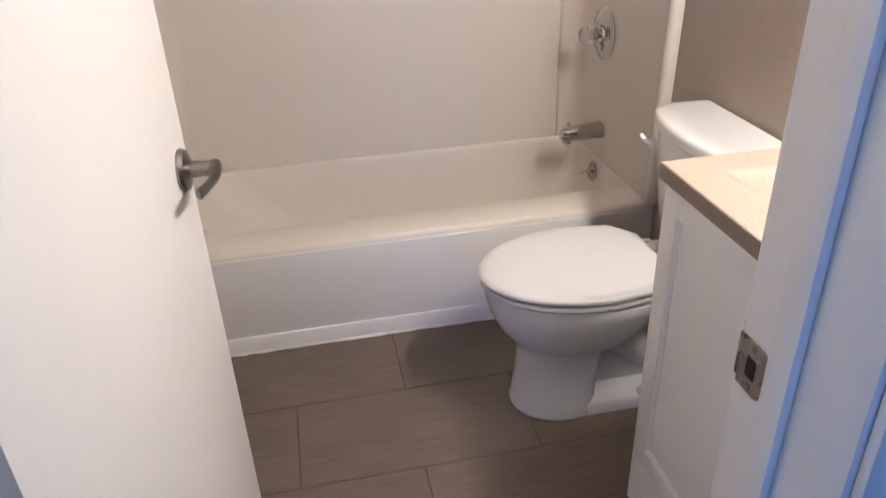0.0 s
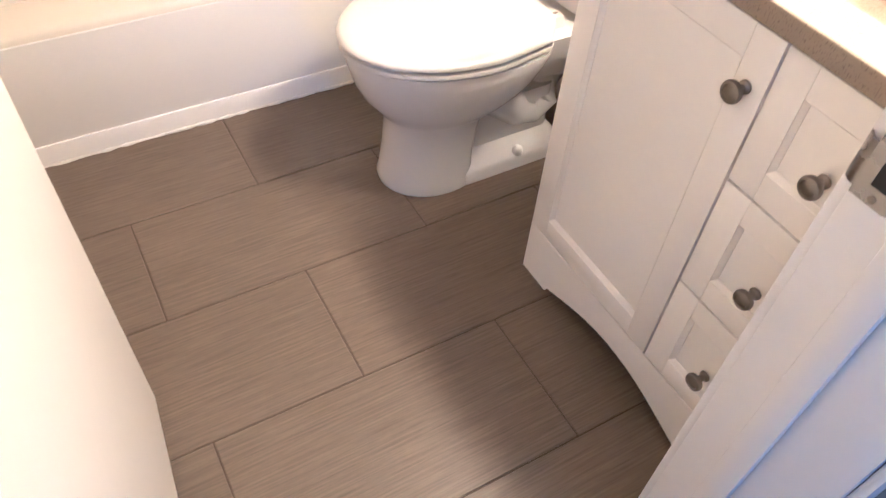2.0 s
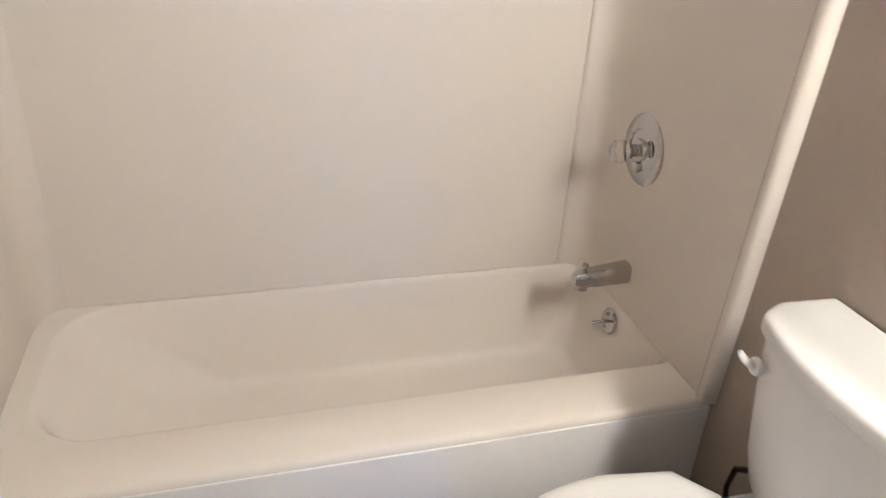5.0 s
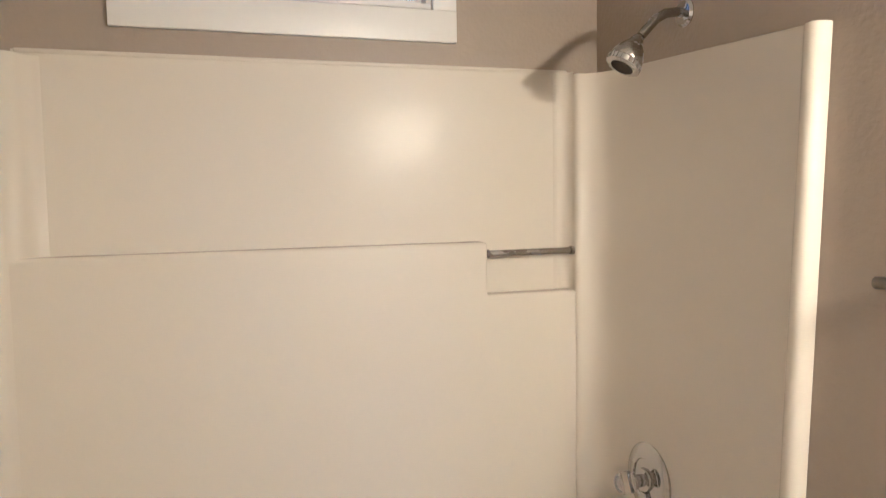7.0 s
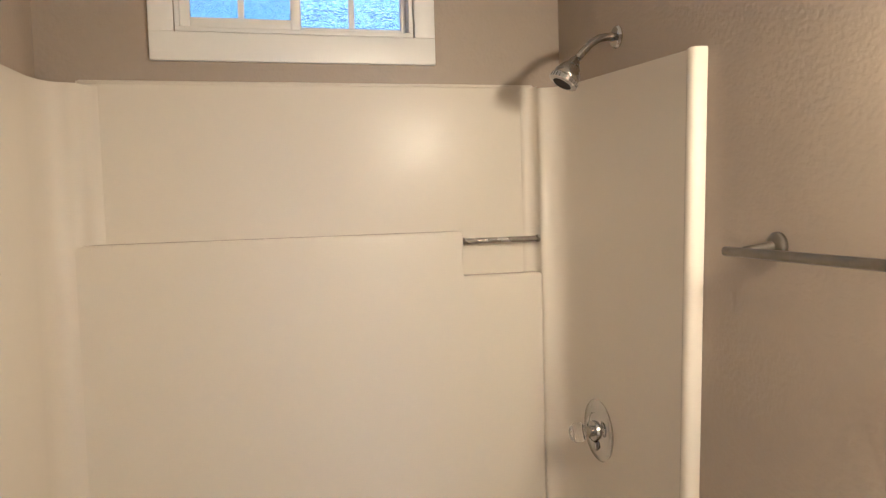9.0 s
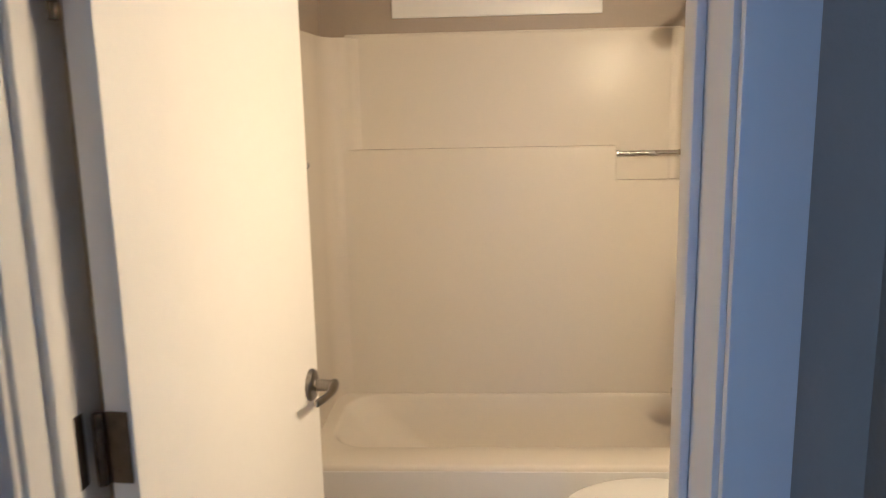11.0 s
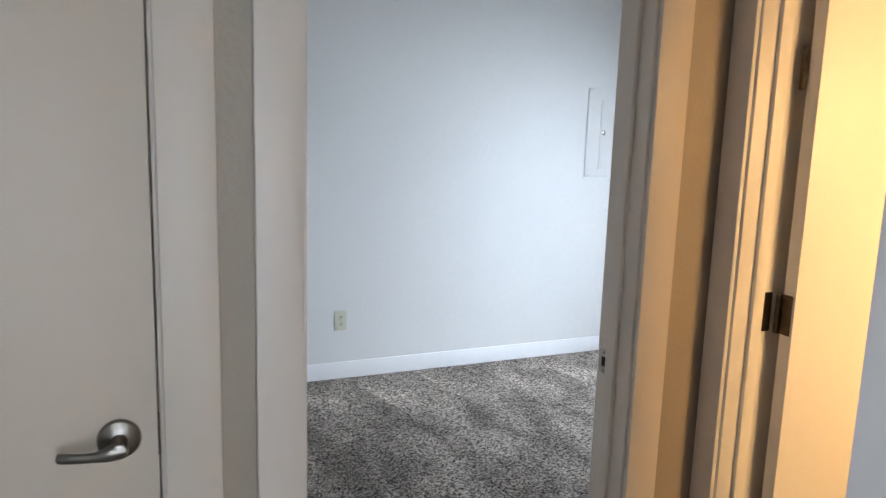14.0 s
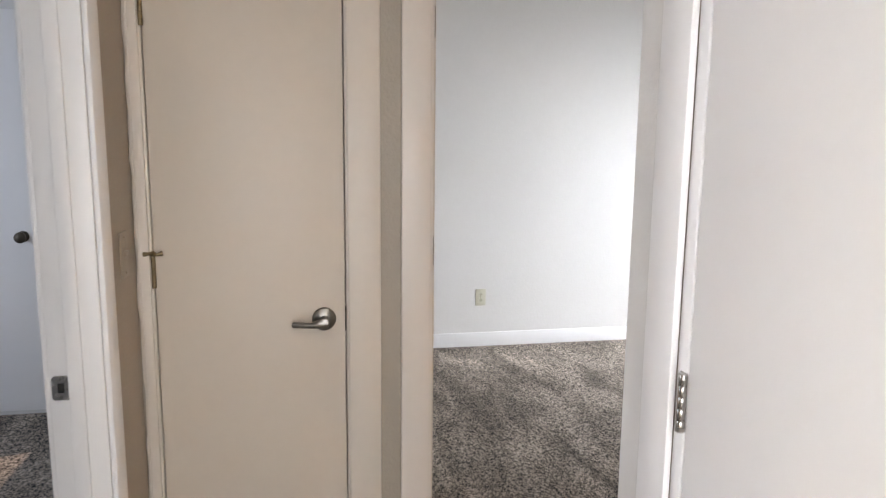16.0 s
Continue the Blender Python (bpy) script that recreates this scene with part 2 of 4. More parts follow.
def glass_material(name, rough, color, ripple=None, scale=85, depth=0.004):
    m = bpy.data.materials.new(name)
    m.use_nodes = True
    n, l = m.node_tree.nodes, m.node_tree.links
    b = n["Principled BSDF"]
    b.inputs["Transmission Weight"].default_value = 1.0
    b.inputs["Roughness"].default_value = rough
    b.inputs["IOR"].default_value = 1.45
    b.inputs["Base Color"].default_value = (*color, 1)
    if ripple:
        tc, t, bp = n.new("ShaderNodeTexCoord"), n.new("ShaderNodeTexNoise"), n.new("ShaderNodeBump")
        mp = n.new("ShaderNodeMapping")
        mp.inputs["Scale"].default_value = ripple
        l.new(tc.outputs["Object"], mp.inputs[0])
        t.inputs["Scale"].default_value = scale
        t.inputs["Detail"].default_value = 3
        l.new(mp.outputs[0], t.inputs["Vector"])
        bp.inputs["Strength"].default_value = 1.0
        bp.inputs["Distance"].default_value = depth
        l.new(t.outputs[0], bp.inputs["Height"])
        l.new(bp.outputs[0], b.inputs["Normal"])
    return m


M["stipple"] = glass_material("stippled_obscure_glass", 0.04, (0.72, 0.97, 0.98), (1, 1, 0.8), 190, 0.006)
M["ripple"] = glass_material("rippled_obscure_glass", 0.04, (0.80, 0.97, 0.98), (0.25, 1, 1.9), 110, 0.0035)
M["acrylic"] = glass_material("clear_acrylic", 0.05, (0.96, 0.97, 0.98))
mm = bpy.data.materials.new("mirror_silver")
mm.use_nodes = True
mm.node_tree.nodes["Principled BSDF"].inputs["Metallic"].default_value = 1
mm.node_tree.nodes["Principled BSDF"].inputs["Roughness"].default_value = 0.02
mm.node_tree.nodes["Principled BSDF"].inputs["Base Color"].default_value = (0.88, 0.88, 0.88, 1)
M["mirror"] = mm


# ---- mesh helpers ----
def merge(a, b):
    me = bpy.data.meshes.new("tmp")
    b.to_mesh(me)
    a.from_mesh(me)
    bpy.data.meshes.remove(me)
    b.free()
    return a


def box(x0, x1, y0, y1, z0, z1, bevel=0.0, seg=2, into=None):
    b = bmesh.new()
    bmesh.ops.create_cube(b, size=1)
    for v in b.verts:
        v.co = ((x0 + x1) / 2 + v.co.x * (x1 - x0), (y0 + y1) / 2 + v.co.y * (y1 - y0), (z0 + z1) / 2 + v.co.z * (z1 - z0))
    if bevel:
        bmesh.ops.bevel(b, geom=b.edges[:], offset=bevel, segments=seg, profile=0.5, affect="EDGES", clamp_overlap=True)
    return merge(into, b) if into is not None else b


def prism(poly, axis, a0, a1, bevel=0.0, seg=2, into=None):
    """A polygon drawn in the plane across the axis, pulled from a0 to a1."""
    def at(p, a):
        return {"x": (a, p[0], p[1]), "y": (p[0], a, p[1]), "z": (p[0], p[1], a)}[axis]
    b = bmesh.new()
    lo, hi = [b.verts.new(at(p, a0)) for p in poly], [b.verts.new(at(p, a1)) for p in poly]
    n = len(poly)
    b.faces.new(lo)
    b.faces.new(hi[::-1])
    for i in range(n):
        b.faces.new((lo[i], hi[i], hi[(i + 1) % n], lo[(i + 1) % n]))
    bmesh.ops.recalc_face_normals(b, faces=b.faces[:])
    if bevel:
        sharp = [e for e in b.edges if len(e.link_faces) == 2 and e.calc_face_angle(0) > 0.7]
        bmesh.ops.bevel(b, geom=sharp, offset=bevel, segments=seg, profile=0.5, affect="EDGES", clamp_overlap=True)
    return merge(into, b) if into is not None else b


def loft(rings, cap0=True, cap1=True, into=None):
    b = bmesh.new()
    rows = [[b.verts.new(p) for p in r] for r in rings]
    n = len(rows[0])
    for r0, r1 in zip(rows, rows[1:]):
        for i in range(n):
            b.faces.new((r0[i], r0[(i + 1) % n], r1[(i + 1) % n], r1[i]))
    if cap0:
        b.faces.new(rows[0][::-1])
    if cap1:
        b.faces.new(rows[-1])
    bmesh.ops.recalc_face_normals(b, faces=b.faces[:])
    return merge(into, b) if into is not None else b


def lathe(profile, m, n=28, into=None):
    """Profile of (radius, height) turned round the local z axis of the pose m."""
    rings = [[m @ Vector((max(r, 1e-4) * math.cos(2 * math.pi * i / n), max(r, 1e-4) * math.sin(2 * math.pi * i / n), h)) for i in range(n)] for r, h in profile]
    return loft(rings, into=into)


def tube(points, radii, n=16, flat=1.0, into=None):
    pts = [Vector(p) for p in points]
    if not isinstance(radii, (list, tuple)):
        radii = [radii] * len(pts)
    rings = []
    for i, p in enumerate(pts):
        d = (pts[min(i + 1, len(pts) - 1)] - pts[max(i - 1, 0)]).normalized()
        up = Vector((0, 0, 1)) if abs(d.z) < 0.95 else Vector((0, 1, 0))
        s = d.cross(up).normalized()
        u = s.cross(d).normalized()
        rings.append([p + radii[i] * (math.cos(2 * math.pi * k / n) * s + flat * math.sin(2 * math.pi * k / n) * u) for k in range(n)])
    return loft(rings, into=into)


def thing(name, loc, label, category, group="", kind=""):
    ob = new(name)
    ob.location = loc
    ob.empty_display_size = 0.05
    return tagged(ob, label, category, group, kind)


def root_of(ob):
    while ob.parent:
        ob = ob.parent
    return ob


def part(name, bm, material, parent=None, label="", smooth=True, local=False):
    """Links a bmesh, drawn in world places (or in the thing's own, if local), as one mesh object."""
    if parent is not None and not local:
        o = root_of(parent).location
        for v in bm.verts:
            v.co -= o
    me = bpy.data.meshes.new(name)
    bm.to_mesh(me)
    bm.free()
    me.materials.append(material)
    if smooth:
        me.polygons.foreach_set("use_smooth", [True] * len(me.polygons))
        me.set_sharp_from_angle(angle=radians(38))
    ob = new(name, me)
    ob.parent = parent
    return tagged(ob, label)


def structure(name, bm, material, label, category, smooth=False):
    ob = part(name, bm, material, smooth=smooth)
    return tagged(ob, label, category, kind="structure")


def holed(axis, a0, a1, u0, u1, z0, z1, holes):
    """A wall across the axis from a0 to a1, with holes (u0, u1, z0, z1)."""
    b = bmesh.new()
    us = sorted({u0, u1, *[h[0] for h in holes], *[h[1] for h in holes]})
    for ua, ub in zip(us, us[1:]):
        cuts = [h for h in holes if h[0] <= ua and h[1] >= ub]
        spans, z = [], z0
        for h in sorted(cuts, key=lambda h: h[2]):
            if h[2] > z:
                spans.append((z, h[2]))
            z = h[3]
        if z < z1:
            spans.append((z, z1))
        for za, zb in spans:
            if axis == "x":
                box(a0, a1, ua, ub, za, zb, into=b)
            else:
                box(ua, ub, a0, a1, za, zb, into=b)
    bmesh.ops.remove_doubles(b, verts=b.verts[:], dist=1e-5)
    return b


# ---- the shell ----
H = 2.38
HEAD = 2.04
BW, BE = -0.490, 0.198      # bathroom door opening
RN, RS = -0.885, -1.595     # bedroom door opening
CN, CS = -1.841, -2.356     # closet door opening
EW, EE = 0.546, 1.270       # hall cupboard door opening
SW, SE = -0.190, 0.525      # south room door opening
NY = -0.672                 # hall face of the bathroom wall
BD = 0.150                  # depth of that wall
SY = -2.400                 # hall face of the south wall
WIN = (-0.285, 0.395, 1.945, 2.235)
J = 0.018                   # jamb thickness

structure("wall_bath_east", holed("x", 0.868, 0.99, NY + BD, 1.74, 0, H, []), M["tan"], "tan textured painted bathroom wall", "wall")
structure("wall_bath_west", holed("x", -0.755, -0.645, NY + BD, 1.62, 0, H, []), M["tan"], "tan textured painted bathroom wall", "wall")
structure("wall_bath_north", holed("y", 1.62, 1.74, -0.755, 0.868, 0, H, [WIN]), M["tan"], "tan painted bathroom wall with a high window", "wall")
structure("wall_bath_south", holed("y", NY, NY + BD, -0.675, 0.99, 0, H, [(BW - J, BE + J, 0, HEAD + J)]), M["tan"], "tan painted wall with the bathroom doorway", "wall")
structure("wall_hall_west", holed("x", -0.675, -0.565, SY - 0.11, NY, 0, H,
          [(RS - J, RN + J, 0, HEAD + J), (CS - J, CN + J, 0, HEAD + J)]), M["tan"], "tan painted hall wall with two doorways", "wall")
structure("wall_hall_north", holed("y", -1.41, -1.30, 0.455, 3.95, 0, H, [(EW - 0.03, EE + J, 0, HEAD + J)]), M["tan"], "tan painted hall wall with a cupboard door", "wall")
structure("wall_hall_nook", holed("x", 0.345, 0.455, -1.41, NY, 0, H, []), M["tan"], "tan painted wall beside the bathroom door", "wall")
structure("wall_hall_south", holed("y", SY - 0.11, SY, -0.565, 1.6, 0, H, [(SW - J, SE + J, 0, HEAD + J)]), M["tan"], "tan painted hall wall with an open doorway", "wall")
structure("wall_hall_east", holed("x", 3.95, 4.06, -5.5, -1.30, 0, H, [(-2.3, -1.5, 0.4, 2.1)]), M["offwhite"], "plain unseen end wall with an opening behind the added fill lamp", "wall")
structure("wall_living_south", holed("y", -5.5, -5.39, 1.6, 3.95, 0, H, [(2.1, 3.6, 0.5, 2.1)]), M["offwhite"], "plain living room wall with a window opening", "wall")
structure("wall_bedroom_west", holed("x", -3.43, -3.32, -1.80, 1.62, 0, H, []), M["offwhite"], "off-white painted bedroom wall", "wall")
structure("wall_bedroom_north", holed("y", 1.62, 1.74, -3.43, -0.755, 0, H, [(-2.1, -0.9, 0.9, 2.0)]), M["offwhite"], "off-white bedroom wall with the window opening", "wall")
structure("wall_bedroom_south", holed("y", -1.91, -1.80, -3.43, -0.675, 0, H, []), M["offwhite"], "off-white painted bedroom wall", "wall")
structure("wall_bedroom_east", holed("x", -0.755, -0.679, NY, 1.62, 0, H, []), M["offwhite"], "off-white painted bedroom wall", "wall")
structure("wall_south_room_west", holed("x", -2.60, -2.49, -5.4, -2.0, 0, H, []), M["offwhite"], "off-white painted wall of the south room", "wall")
structure("wall_south_room_south", holed("y", -5.5, -5.39, -2.6, 1.6, 0, H, [(-1.2, 0.0, 0.9, 2.05)]), M["offwhite"], "off-white unseen wall with an opening behind the added fill lamp", "wall")
structure("wall_south_room_east", holed("x", 1.5, 1.6, -5.39, SY - 0.11, 0, H, []), M["offwhite"], "off-white painted wall of the south room", "wall")
structure("wall_south_room_north", holed("y", SY - 0.11, SY, -2.49, -0.675, 0, H, []), M["offwhite"], "off-white painted wall of the south room", "wall")
structure("ceiling", box(-3.43, 4.06, -5.5, 1.74, H, H + 0.1), M["ceiling"], "white textured ceiling", "ceiling")
structure("floor_base", box(-3.43, 4.06, -5.5, 1.74, -0.12, -0.012), M["grout"], "dark subfloor under the finishes", "floor")
structure("ground", box(-60, 60, -60, 60, -3.3, -3.2), M["roof"], "ground outside the building", "ground")


def carpet(name, x0, x1, y0, y1, label):
    return structure(name, box(x0, x1, y0, y1, -0.012, 0.014), M["carpet"], label, "carpet")


carpet("floor_carpet_bedroom", -3.32, -0.62, -1.80, 1.62, "grey-brown cut-pile bedroom carpet with vacuum marks")
carpet("floor_carpet_hall", -0.62, 1.55, -2.455, -0.615, "grey-brown cut-pile hall carpet")
carpet("floor_carpet_living", 1.55, 3.95, -5.39, -0.615, "grey-brown cut-pile carpet beyond the hall")
carpet("floor_carpet_south_room", -2.49, 1.5, -5.39, -2.455, "grey-brown cut-pile carpet of the south room")


# ---- door frames ----
def frame_set(name, axis, face, depth, u0, u1, side, material, label, cas0=0.085, cas1=0.085, stop_at=0.5, back=True, j0=J, rev=0.006, stop0=None):
    """Jambs, stops and flat casings of a doorway. The wall lies from face to face - side * depth; side points to the hall."""
    def bx(a0, a1, ua, ub, z0, z1, bev=0.003):
        lo, hi = min(a0, a1), max(a0, a1)
        return box(lo, hi, ua, ub, z0, z1, bev) if axis == "x" else box(ua, ub, lo, hi, z0, z1, bev)
    far = face - side * depth
    mid = (u0 + u1) / 2
    root = thing(name, (face, mid, 0) if axis == "x" else (mid, face, 0), label, "door frame", kind="structure")
    e = side * 0.002
    part("jamb", bx(face + e, far - e, u0 - j0 + 0.001, u0, 0, HEAD), material, root)
    part("jamb", bx(face + e, far - e, u1, u1 + J - 0.001, 0, HEAD), material, root)
    part("head_jamb", bx(face + e, far - e, u0 - j0 + 0.001, u1 + J - 0.001, HEAD, HEAD + J - 0.001), material, root)
    s = face - side * depth * stop_at
    s0 = s if stop0 is None else face - side * depth * stop0
    part("stop", bx(s0 - 0.016, s0 + 0.016, u0, u0 + 0.011, 0, HEAD), material, root)
    part("stop", bx(s - 0.016, s + 0.016, u1 - 0.011, u1, 0, HEAD), material, root)
    part("stop", bx(s - 0.016, s + 0.016, u0 + 0.011, u1 - 0.011, HEAD - 0.011, HEAD), material, root)
    for f, sd in ((face, side),) + (((far, -side),) if back else ()):
        a = f + sd * 0.0025
        b = f + sd * 0.0145
        part("casing", bx(a, b, u0 - rev - cas0, u0 - rev, 0, HEAD + 0.006), material, root)
        part("casing", bx(a, b, u1 + 0.006, u1 + 0.006 + cas1, 0, HEAD + 0.006), material, root)
        part("head_casing", bx(a, b, u0 - rev - cas0, u1 + 0.006 + cas1, HEAD + 0.007, HEAD + 0.092), material, root)
    return root


frame_bath = frame_set("door_frame", "y", NY, BD, BW, BE, -1, M["trim"], "white painted frame of the bathroom doorway", 0.064, 0.066, 0.58, stop0=0.38)
frame_bed = frame_set("door_frame", "x", -0.565, 0.11, RS, RN, 1, M["bedtrim"], "off-white painted frame of the open bedroom doorway", 0.083, 0.082, 0.52)
frame_closet = frame_set("door_frame", "x", -0.565, 0.11, CS, CN, 1, M["creamtrim"], "cream painted frame of the closet door", 0.024, 0.092, 0.62, back=False)
frame_cup = frame_set("door_frame", "y", -1.41, 0.11, EW, EE, -1, M["trim"], "white painted frame of the hall cupboard", 0.088, 0.085, 0.62, back=False, j0=0.03, rev=0.027)
frame_south = frame_set("door_frame", "y", SY, 0.11, SW, SE, 1, M["trim"], "white painted frame of the south room doorway", 0.085, 0.085, 0.5)


def strike(parent, m):
    plate = prism([(-0.012, -0.028), (0.019, -0.028), (0.019, 0.028), (-0.012, 0.028), (-0.017, 0.026), (-0.019, 0.021), (-0.019, -0.021), (-0.017, -0.026)], "z", 0, 0.0022, 0.0006, 1)
    prism([(0.0185, 0.0022), (0.024, 0.0014), (0.029, -0.002), (0.032, -0.007), (0.0305, -0.008), (0.0275, -0.0035), (0.023, -0.0006), (0.0185, 0.0)], "y", -0.021, 0.021, into=plate)
    p = part("strike_plate", plate, M["nickel"], parent, "worn metal strike plate", local=True)
    p.matrix_local = Matrix.Translation(-parent.location) @ m
    for sy in (-0.021, 0.021):
        q = part("screw", lathe([(0.0035, 0.002), (0.0035, 0.0028), (0.001, 0.0032)], pose(0, sy, 0), 12), M["pewter"], p, local=True)
    part("latch_hole", box(-0.007, 0.007, -0.011, 0.011, 0.0019, 0.0029, 0.0008), M["dark"], p, local=True)
    return p


strike(frame_bath, Matrix.Translation((BE - 0.0004, -0.541, 0.921)) @ pose(0, 0, 0, 0, -90, 0) @ pose(0, 0, 0, 0, 0, 90))
strike(frame_bed, Matrix.Translation((-0.654, RN - 0.0004, 0.966)) @ pose(0, 0, 0, 90, 0, 0))
strike(frame_south, Matrix.Translation((SW + 0.0004, -2.488, 0.93)) @ pose(0, 0, 0, 0, 90, 0) @ pose(0, 0, 0, 0, 0, 90))


structure("corner_trim", box(0.3445, 0.4305, -1.4145, -1.4102, 0, H - 0.002, 0.0015), M["offwhite"], "off-white painted corner board beside the cupboard", "trim")

# ---- doors ----
def lever(parent, m, flip=1, material=None):
    """A lever handle; local z out of the door, the lever runs along -x * flip."""
    mt = material or M["pewter"]
    h = part("lever_handle", lathe([(0.033, 0), (0.034, 0.004), (0.031, 0.010), (0.022, 0.014), (0.013, 0.016), (0.012, 0.045), (0.014, 0.05), (0.012, 0.058), (0.004, 0.06)], Matrix.Identity(4), 32), mt, parent, "brushed metal lever handle", local=True)
    h.matrix_local = m
    b = tube([(0.012 * flip, 0, 0.050), (0.008 * flip, 0, 0.051), (-0.008 * flip, -0.001, 0.052), (-0.022 * flip, -0.004, 0.052), (-0.034 * flip, -0.006, 0.051), (-0.055 * flip, -0.006, 0.048), (-0.078 * flip, -0.005, 0.043), (-0.086 * flip, -0.005, 0.040), (-0.088 * flip, -0.005, 0.039)],
             [0.007, 0.0125, 0.0135, 0.0115, 0.0085, 0.008, 0.0085, 0.0085, 0.006], 16, 0.7)
    part("lever", b, mt, h, local=True)
    return h


def slab(name, m, width, label, material, height=2.03, thick=0.035, z0=0.012):
    """A flush door; local x from the hinge edge, local y from the face towards the thickness."""
    root = thing(name, (0, 0, 0), label, "door", kind="structure")
    root.matrix_basis = m
    part("door_slab", box(0, width, 0, thick, z0, z0 + height - 0.015, 0.0025), material, root, local=True)
    return root


# bathroom door, hinged at the west jamb and swung into the bathroom
ANG = 85.4
bath_door = slab("door_bath", pose(-0.430, -0.564, 0, 0, 0, ANG), 0.700, "white flush bathroom door standing open", M["door"])
# local y points away from the doorway, so the face towards the walker is y = 0
def place_on_face(x, z, back=False, thick=0.035):
    return pose(x, thick if back else 0, z) @ (pose(0, 0, 0, -90, 0, 0) if back else pose(0, 0, 0, 90, 0, 0))


lever(bath_door, place_on_face(0.700 - 0.056, 0.938), 1)
lever(bath_door, place_on_face(0.700 - 0.056, 0.938, True), 1)
part("latch_plate", box(0.6995, 0.7015, 0.006, 0.029, 0.925, 0.985, 0.0005, 1), M["nickel"], bath_door, local=True)
for z in (0.25, 1.102, 1.63):
    hb = bmesh.new()
    for k in range(5):
        lathe([(0.0057, 0), (0.006, 0.0004), (0.006, 0.0172), (0.0057, 0.0176)], pose(-0.007, 0.040, z - 0.0445 + k * 0.0178), 14, into=hb)
    if z < 1.5:
        box(-0.0022, 0.0002, 0.006, 0.036, z - 0.0445, z + 0.0445, 0.0006, 1, into=hb)
    hg = part("hinge", hb, M["bronze"], bath_door, "dull dark metal butt hinge", local=True)
    for sz in (-0.03, 0.0, 0.03) if z < 1.5 else ():
        part("screw", lathe([(0.0036, 0), (0.0036, 0.0008), (0.001, 0.0013)], pose(-0.0022, 0.018 + (0.006 if sz else -0.004), z + sz, 0, -90, 0), 10), M["bronze"], hg, local=True)
    if z < 1.5:
        part("hinge_leaf", box(BW - 0.0005, BW + 0.0018, -0.596, -0.567, z - 0.0445, z + 0.0445, 0.0006, 1), M["bronze"], frame_bath, "dark hinge leaf let into the jamb")

# bedroom door, hinged at the south jamb and swung back into the bedroom
bed_door = slab("door_bedroom", pose(-0.6905, RS + 0.030, 0, 0, 0, 180), 0.705, "off-white flush bedroom door standing open", M["creamdoor"])
lever(bed_door, place_on_face(0.705 - 0.062, 0.955, True), 1)
lever(bed_door, place_on_face(0.705 - 0.062, 0.955), 1)
for z in (0.27, 1.135, 1.81):
    part("hinge_leaf", box(-0.672, -0.640, RS - 0.0005, RS + 0.0018, z - 0.0445, z + 0.0445, 0.0006, 1), M["pewter"], frame_bed, "metal hinge leaf let into the jamb")
    leaf = part("hinge", box(-0.0016, 0.0004, 0.002, 0.033, z - 0.0445, z + 0.0445, 0.0008, 2), M["pewter"], bed_door, "metal hinge leaf on the door edge", local=True)
    for sz in (-0.03, 0.0, 0.03):
        part("screw", lathe([(0.0036, 0), (0.0036, 0.0008), (0.001, 0.0013)], pose(-0.0016, 0.009, z + sz, 0, -90, 0), 10), M["bronze"], leaf, local=True)

# closet door, closed, flush with the hall side
closet = slab("door_closet", pose(-0.566, CS + 0.003, 0, 0, 0, 90), CN - CS - 0.006, "cream flush closet door, closed, with scuffs", M["creamdoor"])
cw = CN - CS - 0.006
lever(closet, pose(cw - 0.060, 0, 0.967, 90, 0, 0), 1)
part("latch_plate", box(cw - 0.001, cw + 0.0026, -0.0015, 0.012, 0.93, 1.0, 0.0005, 1), M["bronze"], closet, local=True)
for z in (0.27, 1.115, 1.80):
    hb = bmesh.new()
    for k in range(5):
        lathe([(0.0057, 0), (0.006, 0.0004), (0.006, 0.0172), (0.0057, 0.0176)], pose(-0.0015, -0.005, z - 0.0445 + k * 0.0178), 14, into=hb)
    hg = part("hinge", hb, M["brass"], closet, "tarnished brass hinge", local=True)
    if z == 1.115:
        part("hinge_stop", tube([(-0.022, -0.016, z + 0.05), (-0.010, -0.02, z + 0.052), (0.0, -0.008, z + 0.05), (0.012, -0.02, z + 0.049), (0.024, -0.014, z + 0.052)], [0.007, 0.004, 0.008, 0.004, 0.007], 10), M["brass"], hg, "brass hinge-pin door stop", local=True)

# hall cupboard door, closed
cup = slab("door_cupboard", pose(EW + 0.003, -1.411, 0, 0, 0, 0), EE - EW - 0.006, "white flush cupboard door, closed", M["door"])
for z in (0.27, 1.11, 1.80):
    hb = bmesh.new()
    for k in range(5):
        lathe([(0.0064, 0), (0.0067, 0.0004), (0.0067, 0.0172), (0.0064, 0.0176)], pose(-0.004, -0.006, z - 0.0445 + k * 0.0178), 14, into=hb)
    box(-0.018, -0.006, -0.0035, -0.0015, z - 0.0445, z + 0.0445, 0.0006, 1, into=hb)
    part("hinge", hb, M["nickel"], cup, "nickel hinge barrel", local=True)

cb = bmesh.new()
zs = [0.02 + 0.04 * k for k in range(51)]
tube([(-0.560, CS - 0.033 + random.uniform(-0.003, 0.003), z) for z in zs], [random.uniform(0.005, 0.011) for z in zs], 8, into=cb)
part("paint_bead", cb, M["creamtrim"], frame_closet, "uneven painted caulk line")

# a white door in the south room, seen through its doorway
srd = slab("door_south_room", pose(-2.483, -3.74, 0, 0, 0, 90), 0.71, "white flush door in the south room, closed", M["door"], z0=0.035)
